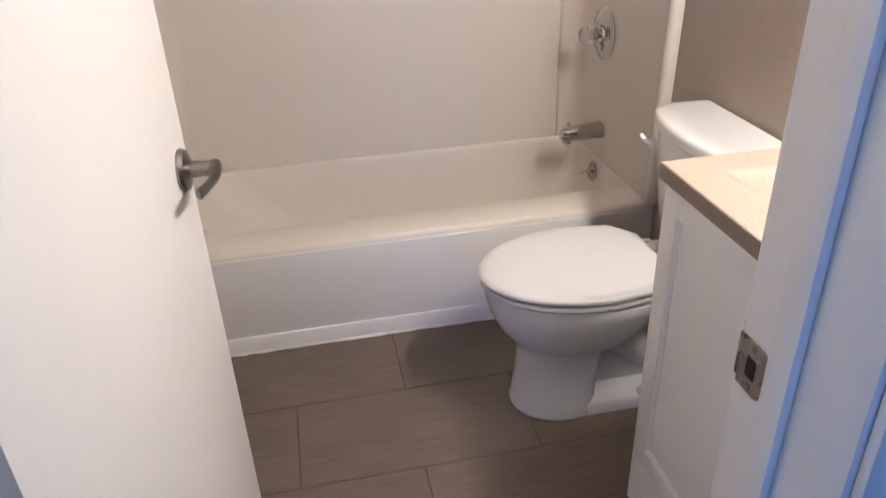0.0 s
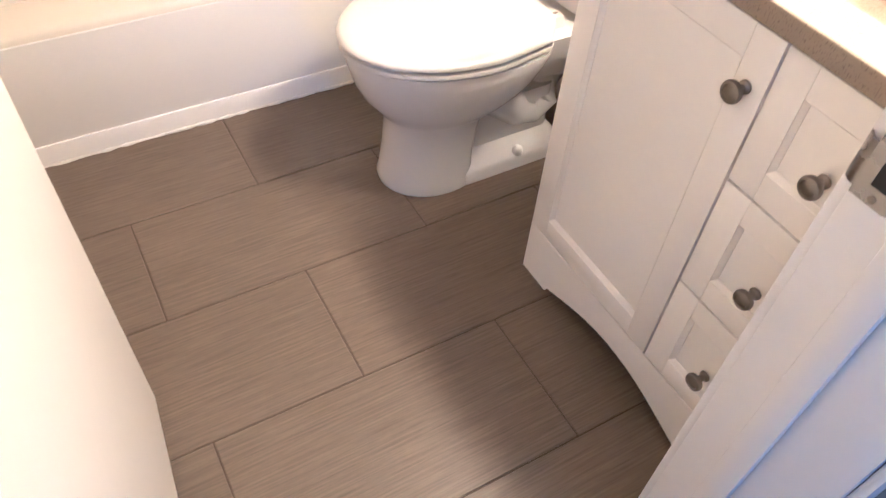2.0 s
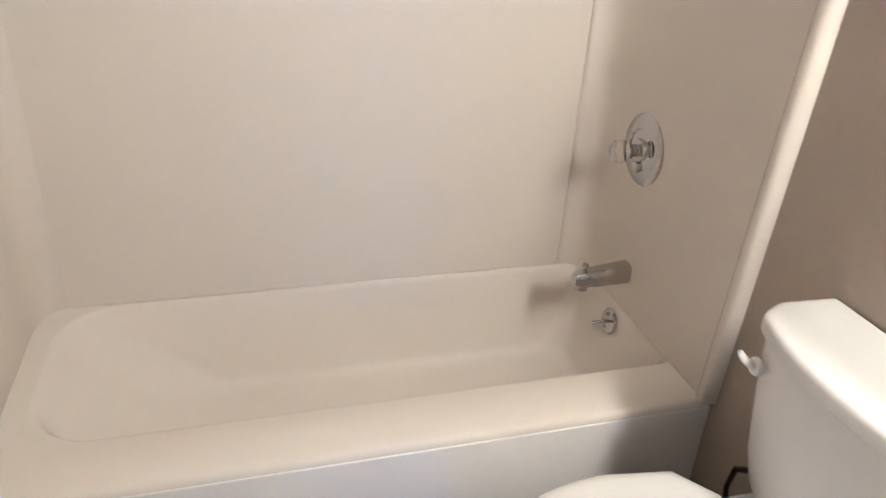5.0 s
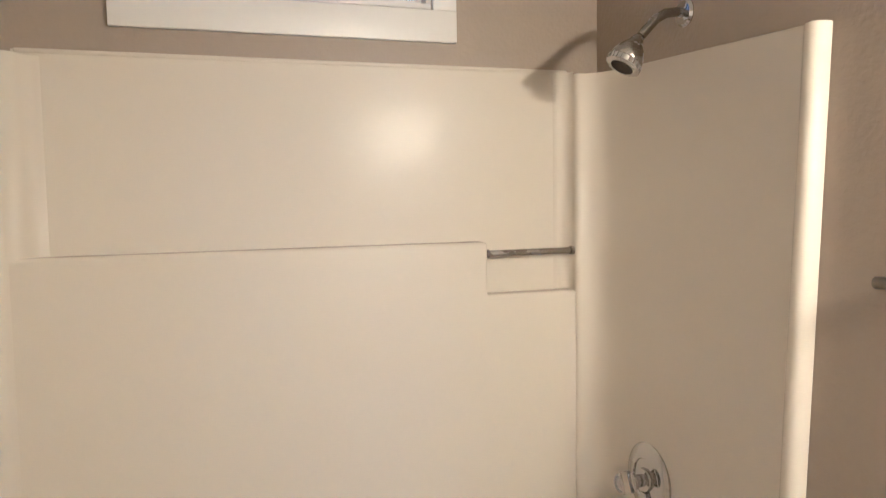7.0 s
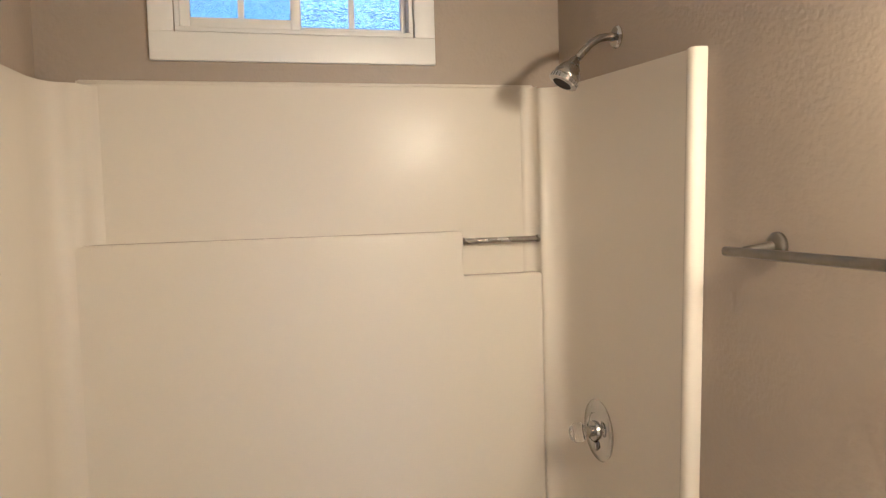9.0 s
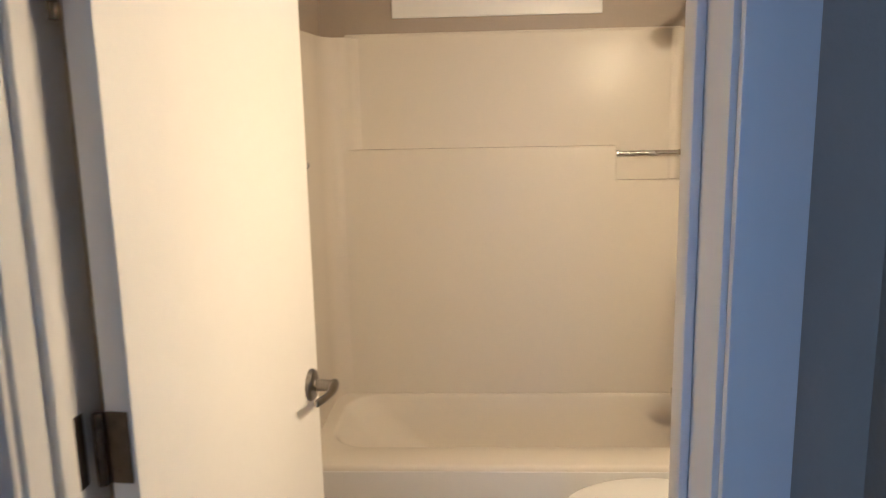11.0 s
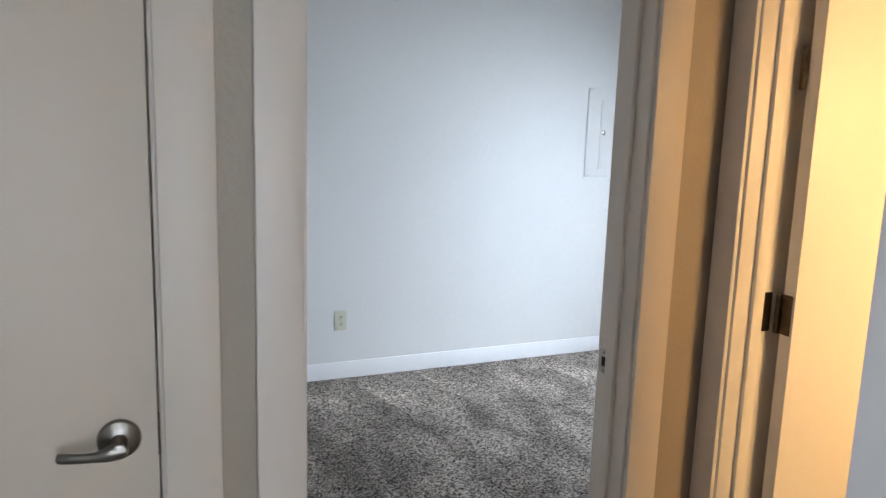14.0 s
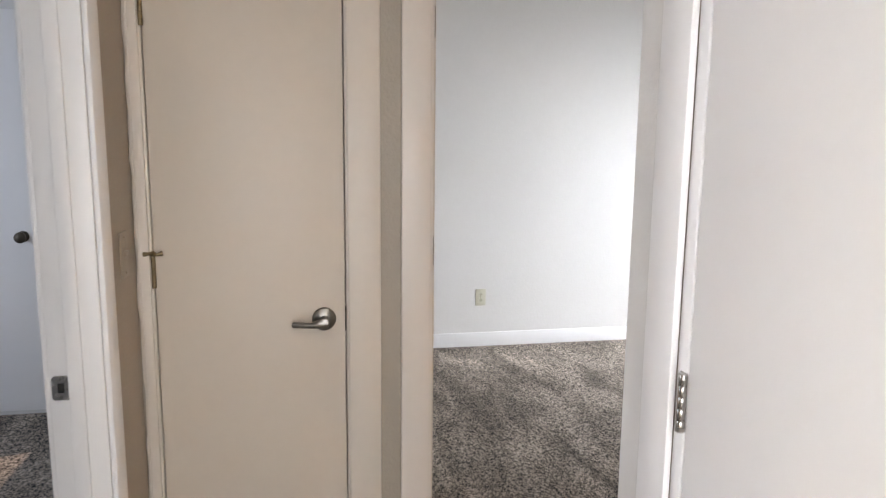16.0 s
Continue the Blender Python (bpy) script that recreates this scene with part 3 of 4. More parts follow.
kb = part("knob", lathe([(0.028, 0), (0.028, 0.004), (0.012, 0.008), (0.012, 0.028), (0.026, 0.04), (0.028, 0.052), (0.018, 0.062), (0.004, 0.065)], pose(0.40, 0, 0.95, 90, 0, 0)), M["bronze"], srd, "dark round knob", local=True)

# ---- baseboards ----
for nm, b in (("baseboard_bedroom_west", box(-3.318, -3.306, -1.798, 1.618, 0.012, 0.112, 0.003)),
              ("baseboard_bedroom_north", box(-3.305, -0.76, 1.606, 1.618, 0.012, 0.112, 0.003)),
              ("baseboard_hall_south", box(-0.55, -0.285, SY + 0.002, SY + 0.014, 0.012, 0.1, 0.003)),
              ("baseboard_hall_nook", box(0.332, 0.343, -1.408, -0.675, 0.012, 0.1, 0.003))):
    structure(nm, b, M["trim"], "white painted baseboard", "baseboard", True)


# ---- tub and surround ----
def rrect(x0, x1, y0, y1, r, z, n=10, re=None):
    """A rounded rectangle; re is the corner radius at the east end."""
    pts = []
    q = r if re is None else re
    for cx, cy, a, r in ((x1 - q, y1 - q, 0, q), (x0 + r, y1 - r, 90, r), (x0 + r, y0 + r, 180, r), (x1 - q, y0 + q, 270, q)):
        for k in range(n + 1):
            t = radians(a + 90 * k / n)
            pts.append((cx + r * math.cos(t), cy + r * math.sin(t), z))
    return pts


tub = thing("bathtub", (0.1175, 1.24, 0), "cream fibreglass alcove bathtub with a white apron", "bathtub")
X0, X1, Y0, Y1 = -0.643, 0.866, 0.905, 1.616
rings = [rrect(X0, X1, Y0 + 0.012, Y1, 0.004, 0.0), rrect(X0, X1, Y0 + 0.004, Y1, 0.004, 0.06), rrect(X0, X1, Y0 - 0.003, Y1, 0.006, 0.324),
         rrect(X0, X1, Y0 - 0.001, Y1, 0.007, 0.335), rrect(X0, X1, Y0 + 0.004, Y1, 0.009, 0.342), rrect(X0, X1, Y0 + 0.012, Y1, 0.012, 0.345),
         rrect(-0.575, 0.846, 1.046, 1.552, 0.14, 0.343, re=0.02), rrect(-0.567, 0.844, 1.053, 1.549, 0.14, 0.339, re=0.02), rrect(-0.560, 0.842, 1.060, 1.546, 0.14, 0.328, re=0.025),
         rrect(-0.51, 0.836, 1.068, 1.540, 0.13, 0.26, re=0.04), rrect(-0.40, 0.818, 1.085, 1.532, 0.12, 0.16, re=0.06), rrect(-0.31, 0.80, 1.098, 1.526, 0.11, 0.092, re=0.07),
         rrect(-0.285, 0.785, 1.110, 1.517, 0.10, 0.075, re=0.07), rrect(-0.262, 0.765, 1.124, 1.504, 0.09, 0.068, re=0.07), rrect(-0.21, 0.73, 1.16, 1.47, 0.08, 0.066, re=0.06), rrect(0.0, 0.55, 1.26, 1.38, 0.04, 0.062)]
part("basin", loft(rings), M["surround"], tub)
part("apron_panel", prism([(X0, 0.0), (X1 - 0.001, 0.0), (X1 - 0.001, 0.326), (X0, 0.326)], "y", Y0 - 0.0055, Y0 + 0.02, 0.004, 3), M["apron"], tub, "white apron panel")
bt = prism([(Y0 - 0.014, 0.002), (Y0 - 0.004, 0.002), (Y0 - 0.004, 0.058), (Y0 - 0.010, 0.058), (Y0 - 0.014, 0.05)], "x", X0, X1 - 0.002)
part("toe_strip", bt, M["apron"], tub, "white vinyl strip along the floor")
ck = bmesh.new()
pts, rad = [], []
x = X0 + 0.01
while x < X1 - 0.03:
    pts.append((x, Y0 - 0.0145 + random.uniform(-0.001, 0.0008), 0.003))
    rad.append(random.choice((0.002, 0.003, 0.003, 0.0045, 0.006)))
    x += random.uniform(0.008, 0.03)
part("caulk_bead", tube(pts, rad, 8, into=ck), M["caulk"], tub, "ragged white caulk bead")

sur = thing("shower_surround", (0.1175, 1.6, 0.345), "glossy cream fibreglass shower surround with a moulded ledge", "shower")
ZT = 1.805
FRONT, BACK = 1.556, 1.609   # face of the lower panel, face of the recessed upper panel
front_edge = [(0.867, 0.860), (0.850, 0.861), (0.838, 0.865), (0.832, 0.873), (0.832, 0.885), (0.835, 0.893), (0.842, 0.900)]
bend = [(0.842, 1.42), (0.8405, 1.462), (0.835, 1.500), (0.825, 1.528), (0.812, 1.545), (0.798, 1.5535), (0.786, FRONT)]
east = front_edge + bend + [(0.778, FRONT + 0.001), (0.773, FRONT + 0.005), (0.771, FRONT + 0.012), (0.771, 1.618), (0.867, 1.618)]
west = front_edge + bend + [(0.776, FRONT + 0.001), (0.766, 1.560), (0.757, 1.568), (0.750, 1.578), (0.743, 1.590), (0.735, 1.600), (0.724, 1.606), (0.712, 1.608), (0.712, 1.618), (0.867, 1.618)]
for outline in (east, [(0.222 - x, y) for x, y in west]):
    b = prism(outline, "z", 0.340, ZT - 0.012, 0.004, 2)
    for v in b.verts:
        if v.co.y < 0.92:
            v.co.y += 0.028 - 0.062 * max(0, v.co.z - 0.8) / 0.97
        if v.co.z > 1.5:
            v.co.z -= 0.026 * min(1, max(0, (1.52 - v.co.y) / 0.64))
    part("end_panel", b, M["surround"], sur)
part("lower_panel", prism([(-0.575, 0.340), (0.771, 0.340), (0.771, 1.222), (0.517, 1.222), (0.517, 1.359), (-0.575, 1.359)], "y", FRONT + 0.0004, 1.618, 0.009, 4), M["surround"], sur)
part("upper_panel", box(-0.545, 0.771, BACK, 1.6175, 1.215, ZT, 0.0), M["surround"], sur)
part("top_edge", box(-0.54, 0.768, BACK - 0.003, 1.6185, ZT - 0.008, ZT + 0.003, 0.004, 3), M["surround"], sur)
# rolled inner corner where the recess meets the corner column
cove = [(0.726, BACK + 0.001), (0.734, BACK - 0.0035), (0.741, BACK - 0.0045), (0.748, BACK - 0.003), (0.757, BACK - 0.006), (0.764, BACK - 0.012), (0.769, BACK - 0.021), (0.7715, BACK - 0.033), (0.7715, BACK + 0.001)]
part("corner_cove", prism(cove, "z", 1.223, ZT - 0.006), M["surround"], sur)
bar = part("towel_bar", tube([(0.516, 1.575, 1.328), (0.7705, 1.575, 1.328)], 0.0085, 18), M["nickel"], sur, "brushed metal washcloth bar")
for xx in (0.522, 0.765):
    part("collar", tube([(xx - 0.005, 1.575, 1.328), (xx + 0.005, 1.575, 1.328)], 0.0115, 18), M["nickel"], bar)

# ---- plumbing fittings ----
PX = 0.842
vx, vy, vz = PX, 1.325, 0.781
out = pose(0, 0, 0, 0, -90, 0)
valve = thing("shower_valve", (vx, vy, vz), "chrome shower valve plate with a clear acrylic knob", "valve")
part("escutcheon", lathe([(0.088, 0.0), (0.089, 0.003), (0.086, 0.006), (0.06, 0.012), (0.052, 0.013), (0.05, 0.010), (0.03, 0.012), (0.028, 0.02), (0.018, 0.022)], Matrix.Translation((vx, vy, vz)) @ out, 48), M["chrome"], valve)
part("stem", lathe([(0.016, 0.012), (0.015, 0.05), (0.01, 0.052)], Matrix.Translation((vx, vy, vz)) @ out, 20), M["chrome"], valve)
part("knob", lathe([(0.014, 0.047), (0.024, 0.05), (0.028, 0.058), (0.027, 0.078), (0.02, 0.086), (0.004, 0.087)], Matrix.Translation((vx, vy, vz)) @ out, 14), M["acrylic"], valve, "clear faceted acrylic knob")
part("tab", box(vx - 0.02, vx - 0.006, vy - 0.012, vy + 0.012, vz - 0.056, vz - 0.03, 0.003), M["chrome"], valve)

spz = 0.452
spout = thing("tub_spout", (PX, 1.302, spz), "chrome tub spout with a diverter pin", "spout")
sec = [(0.0, 0.026, 0.028), (0.03, 0.0255, 0.027), (0.08, 0.024, 0.025), (0.12, 0.022, 0.023), (0.140, 0.019, 0.021), (0.150, 0.013, 0.016)]
rg = []
for d, w, h in sec:
    rg.append([(PX - d, 1.302 + w * math.copysign(abs(math.cos(a)) ** 0.6, math.cos(a)), spz - 0.06 * d + h * math.copysign(abs(math.sin(a)) ** 0.6, math.sin(a))) for a in [2 * math.pi * k / 28 for k in range(28)]])
part("body", loft(rg), M["chrome"], spout)
part("mouth", lathe([(0.016, 0), (0.017, -0.016), (0.012, -0.017)], pose(PX - 0.125, 1.302, spz - 0.022), 20), M["chrome"], spout)
part("diverter", lathe([(0.004, 0), (0.004, 0.014), (0.008, 0.016), (0.008, 0.024), (0.003, 0.026)], pose(PX - 0.122, 1.302, spz + 0.010), 16), M["chrome"], spout, "chrome diverter pin")

ovf = thing("overflow_plate", (0.810, 1.322, 0.285), "round chrome overflow plate with a trip lever", "overflow")
om = Matrix.Translation((0.833, 1.322, 0.285)) @ pose(0, 0, 0, 0, -84, 0)
part("plate", lathe([(0.036, 0), (0.037, 0.003), (0.033, 0.008), (0.01, 0.010)], om, 32), M["chrome"], ovf)
part("trip_lever", tube([(0.824, 1.322, 0.285), (0.80, 1.326, 0.284), (0.785, 1.33, 0.279)], [0.005, 0.004, 0.0055], 12), M["chrome"], ovf)
for dz in (-0.02, 0.02):
    part("screw", lathe([(0.005, 0.006), (0.005, 0.011), (0.001, 0.012)], om @ pose(dz, 0.004, 0), 12), M["pewter"], ovf)

sh = thing("shower", (0.868, 1.232, 1.875), "chrome shower arm with a small brushed head", "shower head")
part("flange", lathe([(0.030, 0), (0.031, 0.003), (0.026, 0.009), (0.012, 0.012)], Matrix.Translation((0.867, 1.232, 1.875)) @ out, 32), M["chrome"], sh)
part("arm", tube([(0.868, 1.232, 1.875), (0.845, 1.232, 1.876), (0.815, 1.232, 1.871), (0.79, 1.232, 1.857), (0.765, 1.232, 1.832), (0.752, 1.232, 1.818)], 0.0105, 18), M["nickel"], sh)
hm = Matrix.Translation((0.742, 1.232, 1.808)) @ pose(0, 0, 0, 0, 212, 0)
hd = part("head", lathe([(0.010, -0.012), (0.014, -0.004), (0.016, 0.004), (0.027, 0.02), (0.035, 0.036), (0.037, 0.05), (0.035, 0.054)], hm, 32), M["nickel"], sh)
part("face_ring", lathe([(0.037, 0.052), (0.039, 0.055), (0.038, 0.066), (0.03, 0.069)], hm, 28), M["chrome"], hd)
part("spray_face", lathe([(0.030, 0.066), (0.024, 0.0705), (0.01, 0.069), (0.002, 0.07)], hm, 24), M["dark"], hd)
nz = bmesh.new()
for k in range(24):
    a = 2 * math.pi * k / 24
    box(-0.0012, 0.0012, -0.0016, 0.0016, 0, 0.012, into=nz)
    for v in nz.verts[-8:]:
        p = hm @ (pose(0, 0, 0, 0, 0, math.degrees(a)) @ (v.co + Vector((0.0388, 0, 0.054))))
        v.co = p
part("grip_ribs", nz, M["chrome"], hd, smooth=False)

tb = thing("towel_rail", (0.868, 0.45, 1.345), "brushed nickel towel bar on the tan wall", "towel bar", "bathroom towel bars")
part("bar", tube([(0.788, 0.66, 1.338), (0.788, 0.05, 1.338)], 0.0095, 18), M["pewter"], tb)
for yy in (0.61, 0.10):
    post = part("post", tube([(0.867, yy, 1.347), (0.828, yy, 1.344), (0.788, yy, 1.340)], [0.012, 0.010, 0.009], 16), M["pewter"], tb)
    part("flange", lathe([(0.027, 0), (0.027, 0.006), (0.022, 0.012), (0.012, 0.016)], Matrix.Translation((0.867, yy, 1.347)) @ out, 28), M["pewter"], post)

tw = thing("towel_rail", (-0.645, 0.65, 1.345), "brushed nickel towel bar behind the open door", "towel bar", "bathroom towel bars")
part("bar", tube([(-0.565, 0.95, 1.338), (-0.565, 0.34, 1.338)], 0.0095, 18), M["pewter"], tw)
for yy in (0.90, 0.39):
    post = part("post", tube([(-0.644, yy, 1.347), (-0.605, yy, 1.344), (-0.565, yy, 1.340)], [0.012, 0.010, 0.009], 16), M["pewter"], tw)
    part("flange", lathe([(0.027, 0), (0.027, 0.006), (0.022, 0.012), (0.012, 0.016)], pose(-0.644, yy, 1.347, 0, 90, 0), 28), M["pewter"], post)

# ---- toilet ----
TY = 0.490


def egg(x0, x1, hw, z, n=40, yc=TY, square=0.0, cut=False):
    """An elongated bowl outline: blunt at the back, drawn out to the front."""
    pts = []
    split = x1 - (x1 - x0) * 0.40
    for k in range(n):
        a = 2 * math.pi * k / n
        c, s = math.cos(a), math.sin(a)
        e = 2 / (2.0 + square)
        if cut and c > 1e-6:
            u = min(k, n - k) / (n / 4)
            corners = ((0.0, x1, 0.0), (0.3, x1, 0.52 * hw), (0.6, x1 - 0.055, 0.90 * hw), (1.0, split, hw))
            for (ua, xa, ya), (ub, xb, yb) in zip(corners, corners[1:]):
                if ua <= u <= ub + 1e-6:
                    f = (u - ua) / (ub - ua)
                    x, y = xa + (xb - xa) * f, yc + math.copysign(ya + (yb - ya) * f, s)
        elif c >= 0:
            x = split + (x1 - split) * abs(c) ** 0.6
            y = yc + hw * math.copysign(abs(s) ** 0.75, s)
        else:
            x = split - (split - x0) * abs(c) ** e
            y = yc + hw * math.copysign(abs(s) ** e, s)
        pts.append((x, y, z))
    return pts


toilet = thing("toilet", (0.5, TY, 0), "white two-piece toilet with its lid closed", "toilet")
part("bowl", loft([egg(0.276, 0.50, 0.112, 0.001), egg(0.274, 0.50, 0.114, 0.010), egg(0.279, 0.50, 0.110, 0.025), egg(0.288, 0.50, 0.105, 0.10), egg(0.292, 0.51, 0.103, 0.165),
                   egg(0.290, 0.52, 0.104, 0.195), egg(0.282, 0.535, 0.112, 0.210), egg(0.262, 0.565, 0.133, 0.235), egg(0.240, 0.60, 0.150, 0.265), egg(0.221, 0.635, 0.166, 0.305), egg(0.209, 0.655, 0.177, 0.345),
                   egg(0.205, 0.664, 0.180, 0.368), egg(0.208, 0.664, 0.178, 0.380), egg(0.222, 0.655, 0.165, 0.384)]), M["porcelain"], toilet)
foot = loft([rrect(0.44, 0.765, TY - 0.108, TY + 0.108, 0.03, 0.001), rrect(0.44, 0.765, TY - 0.108, TY + 0.108, 0.03, 0.028), rrect(0.44, 0.76, TY - 0.102, TY + 0.102, 0.03, 0.040),
             rrect(0.45, 0.75, TY - 0.085, TY + 0.085, 0.03, 0.050), rrect(0.46, 0.73, TY - 0.062, TY + 0.062, 0.03, 0.075), rrect(0.47, 0.73, TY - 0.060, TY + 0.060, 0.03, 0.20)])
part("foot", foot, M["porcelain"], toilet)
trap = tube([(0.47, TY, 0.25), (0.53, TY, 0.235), (0.585, TY, 0.185), (0.63, TY, 0.135), (0.68, TY, 0.12), (0.715, TY, 0.15), (0.735, TY, 0.22), (0.74, TY, 0.30)],
            [0.10, 0.098, 0.088, 0.078, 0.074, 0.075, 0.08, 0.09], 24, 0.75)
part("trapway", trap, M["porcelain"], toilet)
deck = loft([rrect(0.52, 0.86, TY - 0.085, TY + 0.085, 0.05, 0.25), rrect(0.54, 0.858, TY - 0.115, TY + 0.115, 0.05, 0.31), rrect(0.55, 0.862, TY - 0.125, TY + 0.125, 0.05, 0.36),
             rrect(0.55, 0.862, TY - 0.125, TY + 0.125, 0.05, 0.378), rrect(0.56, 0.866, TY - 0.118, TY + 0.118, 0.045, 0.384)])
part("tank_deck", deck, M["porcelain"], toilet)
seat = part("seat", loft([egg(0.207, 0.650, 0.175, 0.387, cut=True), egg(0.194, 0.656, 0.186, 0.3905, cut=True), egg(0.193, 0.656, 0.187, 0.396, cut=True), egg(0.195, 0.656, 0.185, 0.4005, cut=True), egg(0.206, 0.650, 0.176, 0.4035, cut=True)]), M["seat"], toilet, "white plastic seat")
lid = part("lid", loft([egg(0.209, 0.648, 0.174, 0.4085, cut=True), egg(0.192, 0.656, 0.188, 0.411, cut=True), egg(0.191, 0.656, 0.189, 0.4155, cut=True), egg(0.194, 0.654, 0.1865, 0.4215, cut=True), egg(0.202, 0.650, 0.180, 0.4255, cut=True), egg(0.220, 0.64, 0.166, 0.4275, cut=True), egg(0.33, 0.56, 0.08, 0.4285, cut=True)]), M["seat"], toilet, "closed white plastic lid")
for yy in (TY - 0.072, TY + 0.072):
    hc = part("lid_hinge", loft([rrect(0.650, 0.690, yy - 0.022, yy + 0.022, 0.008, 0.384), rrect(0.650, 0.690, yy - 0.022, yy + 0.022, 0.008, 0.402), rrect(0.654, 0.686, yy - 0.018, yy + 0.018, 0.008, 0.409)]), M["seat"], toilet)
    part("hinge_screw", box(0.664, 0.680, yy - 0.003, yy + 0.003, 0.4085, 0.4105, 0.0005, 1), M["pewter"], hc)
for yy in (TY - 0.094, TY + 0.094):
    part("bolt_cap", lathe([(0.014, 0.0), (0.0145, 0.008), (0.012, 0.016), (0.006, 0.021), (0.001, 0.022)], pose(0.615, yy, 0.040), 20), M["seat"], toilet, "white bolt cap")


def tank_ring(xf, xb, hw, z, bow=0.050, n=32, yc=TY - 0.010):
    pts = []
    for k in range(n + 1):
        u = math.sin(math.pi * (k / n - 0.5))
        pts.append((xf + bow * abs(u) ** 2.2 + 0.035 * (max(0, abs(u) - 0.85) / 0.15) ** 2, yc + u * hw, z))
    pts += [(xb, yc + hw - 0.004, z), (xb, yc, z), (xb, yc - hw + 0.004, z)]
    return pts


tank = part("tank", loft([tank_ring(0.735, 0.858, 0.1580, 0.385), tank_ring(0.715, 0.857, 0.1800, 0.40), tank_ring(0.700, 0.858, 0.1910, 0.47), tank_ring(0.688, 0.858, 0.2020, 0.60), tank_ring(0.680, 0.858, 0.2070, 0.7070)]), M["porcelain"], toilet)
part("tank_lid", loft([tank_ring(0.680, 0.862, 0.2100, 0.7080), tank_ring(0.672, 0.862, 0.2160, 0.7140), tank_ring(0.672, 0.862, 0.2160, 0.7330), tank_ring(0.6735, 0.862, 0.2148, 0.7385), tank_ring(0.677, 0.862, 0.2120, 0.7425), tank_ring(0.683, 0.862, 0.2070, 0.7450), tank_ring(0.692, 0.862, 0.2000, 0.7465), tank_ring(0.715, 0.862, 0.1800, 0.7472)]), M["porcelain"], toilet)
fl = part("flush_lever", lathe([(0.016, 0), (0.017, 0.004), (0.014, 0.010), (0.004, 0.012)], Matrix.Translation((0.702, 0.640, 0.655)) @ out, 24), M["seat"], toilet, "white flush lever")
part("lever_arm", tube([(0.696, 0.640, 0.656), (0.684, 0.644, 0.662), (0.677, 0.649, 0.668), (0.672, 0.653, 0.676), (0.670, 0.655, 0.680)], [0.008, 0.0095, 0.009, 0.008, 0.006], 14, 0.7), M["seat"], fl)

sup = thing("water_supply", (0.87, 0.72, 0.12), "chrome stop valve with a braided hose behind the toilet", "supply valve")
part("stop_valve", lathe([(0.025, 0), (0.025, 0.004), (0.009, 0.006), (0.009, 0.04), (0.014, 0.042), (0.014, 0.065), (0.004, 0.066)], Matrix.Translation((0.867, 0.72, 0.15)) @ out, 20), M["chrome"], sup)
part("hose", tube([(0.826, 0.72, 0.155), (0.815, 0.725, 0.20), (0.81, 0.735, 0.26), (0.80, 0.715, 0.33), (0.79, 0.67, 0.37), (0.79, 0.635, 0.392)], 0.006, 12), M["bronze"], sup)

# ---- vanity ----
VX, VN, VS = 0.447, 0.102, -0.500
van = thing("vanity_cabinet", (0.66, -0.2, 0), "white shaker vanity with one door and three drawers", "vanity")
part("body", box(VX + 0.019, 0.862, VS + 0.019, VN - 0.019, 0.145, 0.68, 0.001), M["vanity"], van)
part("front_rail", box(VX + 0.019, VX + 0.034, VS + 0.019, VN - 0.019, 0.69, 0.8145, 0.001), M["vanity"], van)
part("side_panel", box(VX + 0.017, 0.862, VN - 0.018, VN + 0.001, 0.0, 0.8145, 0.0015), M["vanity"], van)
part("side_panel", box(VX + 0.017, 0.862, VS - 0.001, VS + 0.018, 0.0, 0.8145, 0.0015), M["vanity"], van)
arch = [(VN + 0.001, 0.0), (VN + 0.001, 0.140), (VS - 0.001, 0.140), (VS - 0.001, 0.0), (VS + 0.085, 0.0), (VS + 0.090, 0.012)]
for k in range(1, 16):
    u = k / 16
    arch.append((VS + 0.090 + (VN - VS - 0.180) * u, 0.012 + 0.052 * math.sin(math.pi * u)))
arch += [(VN - 0.090, 0.012), (VN - 0.085, 0.0)]
part("toe_apron", prism(arch, "x", VX, VX + 0.018, 0.0012, 1), M["vanity"], van, "arched front apron with feet")


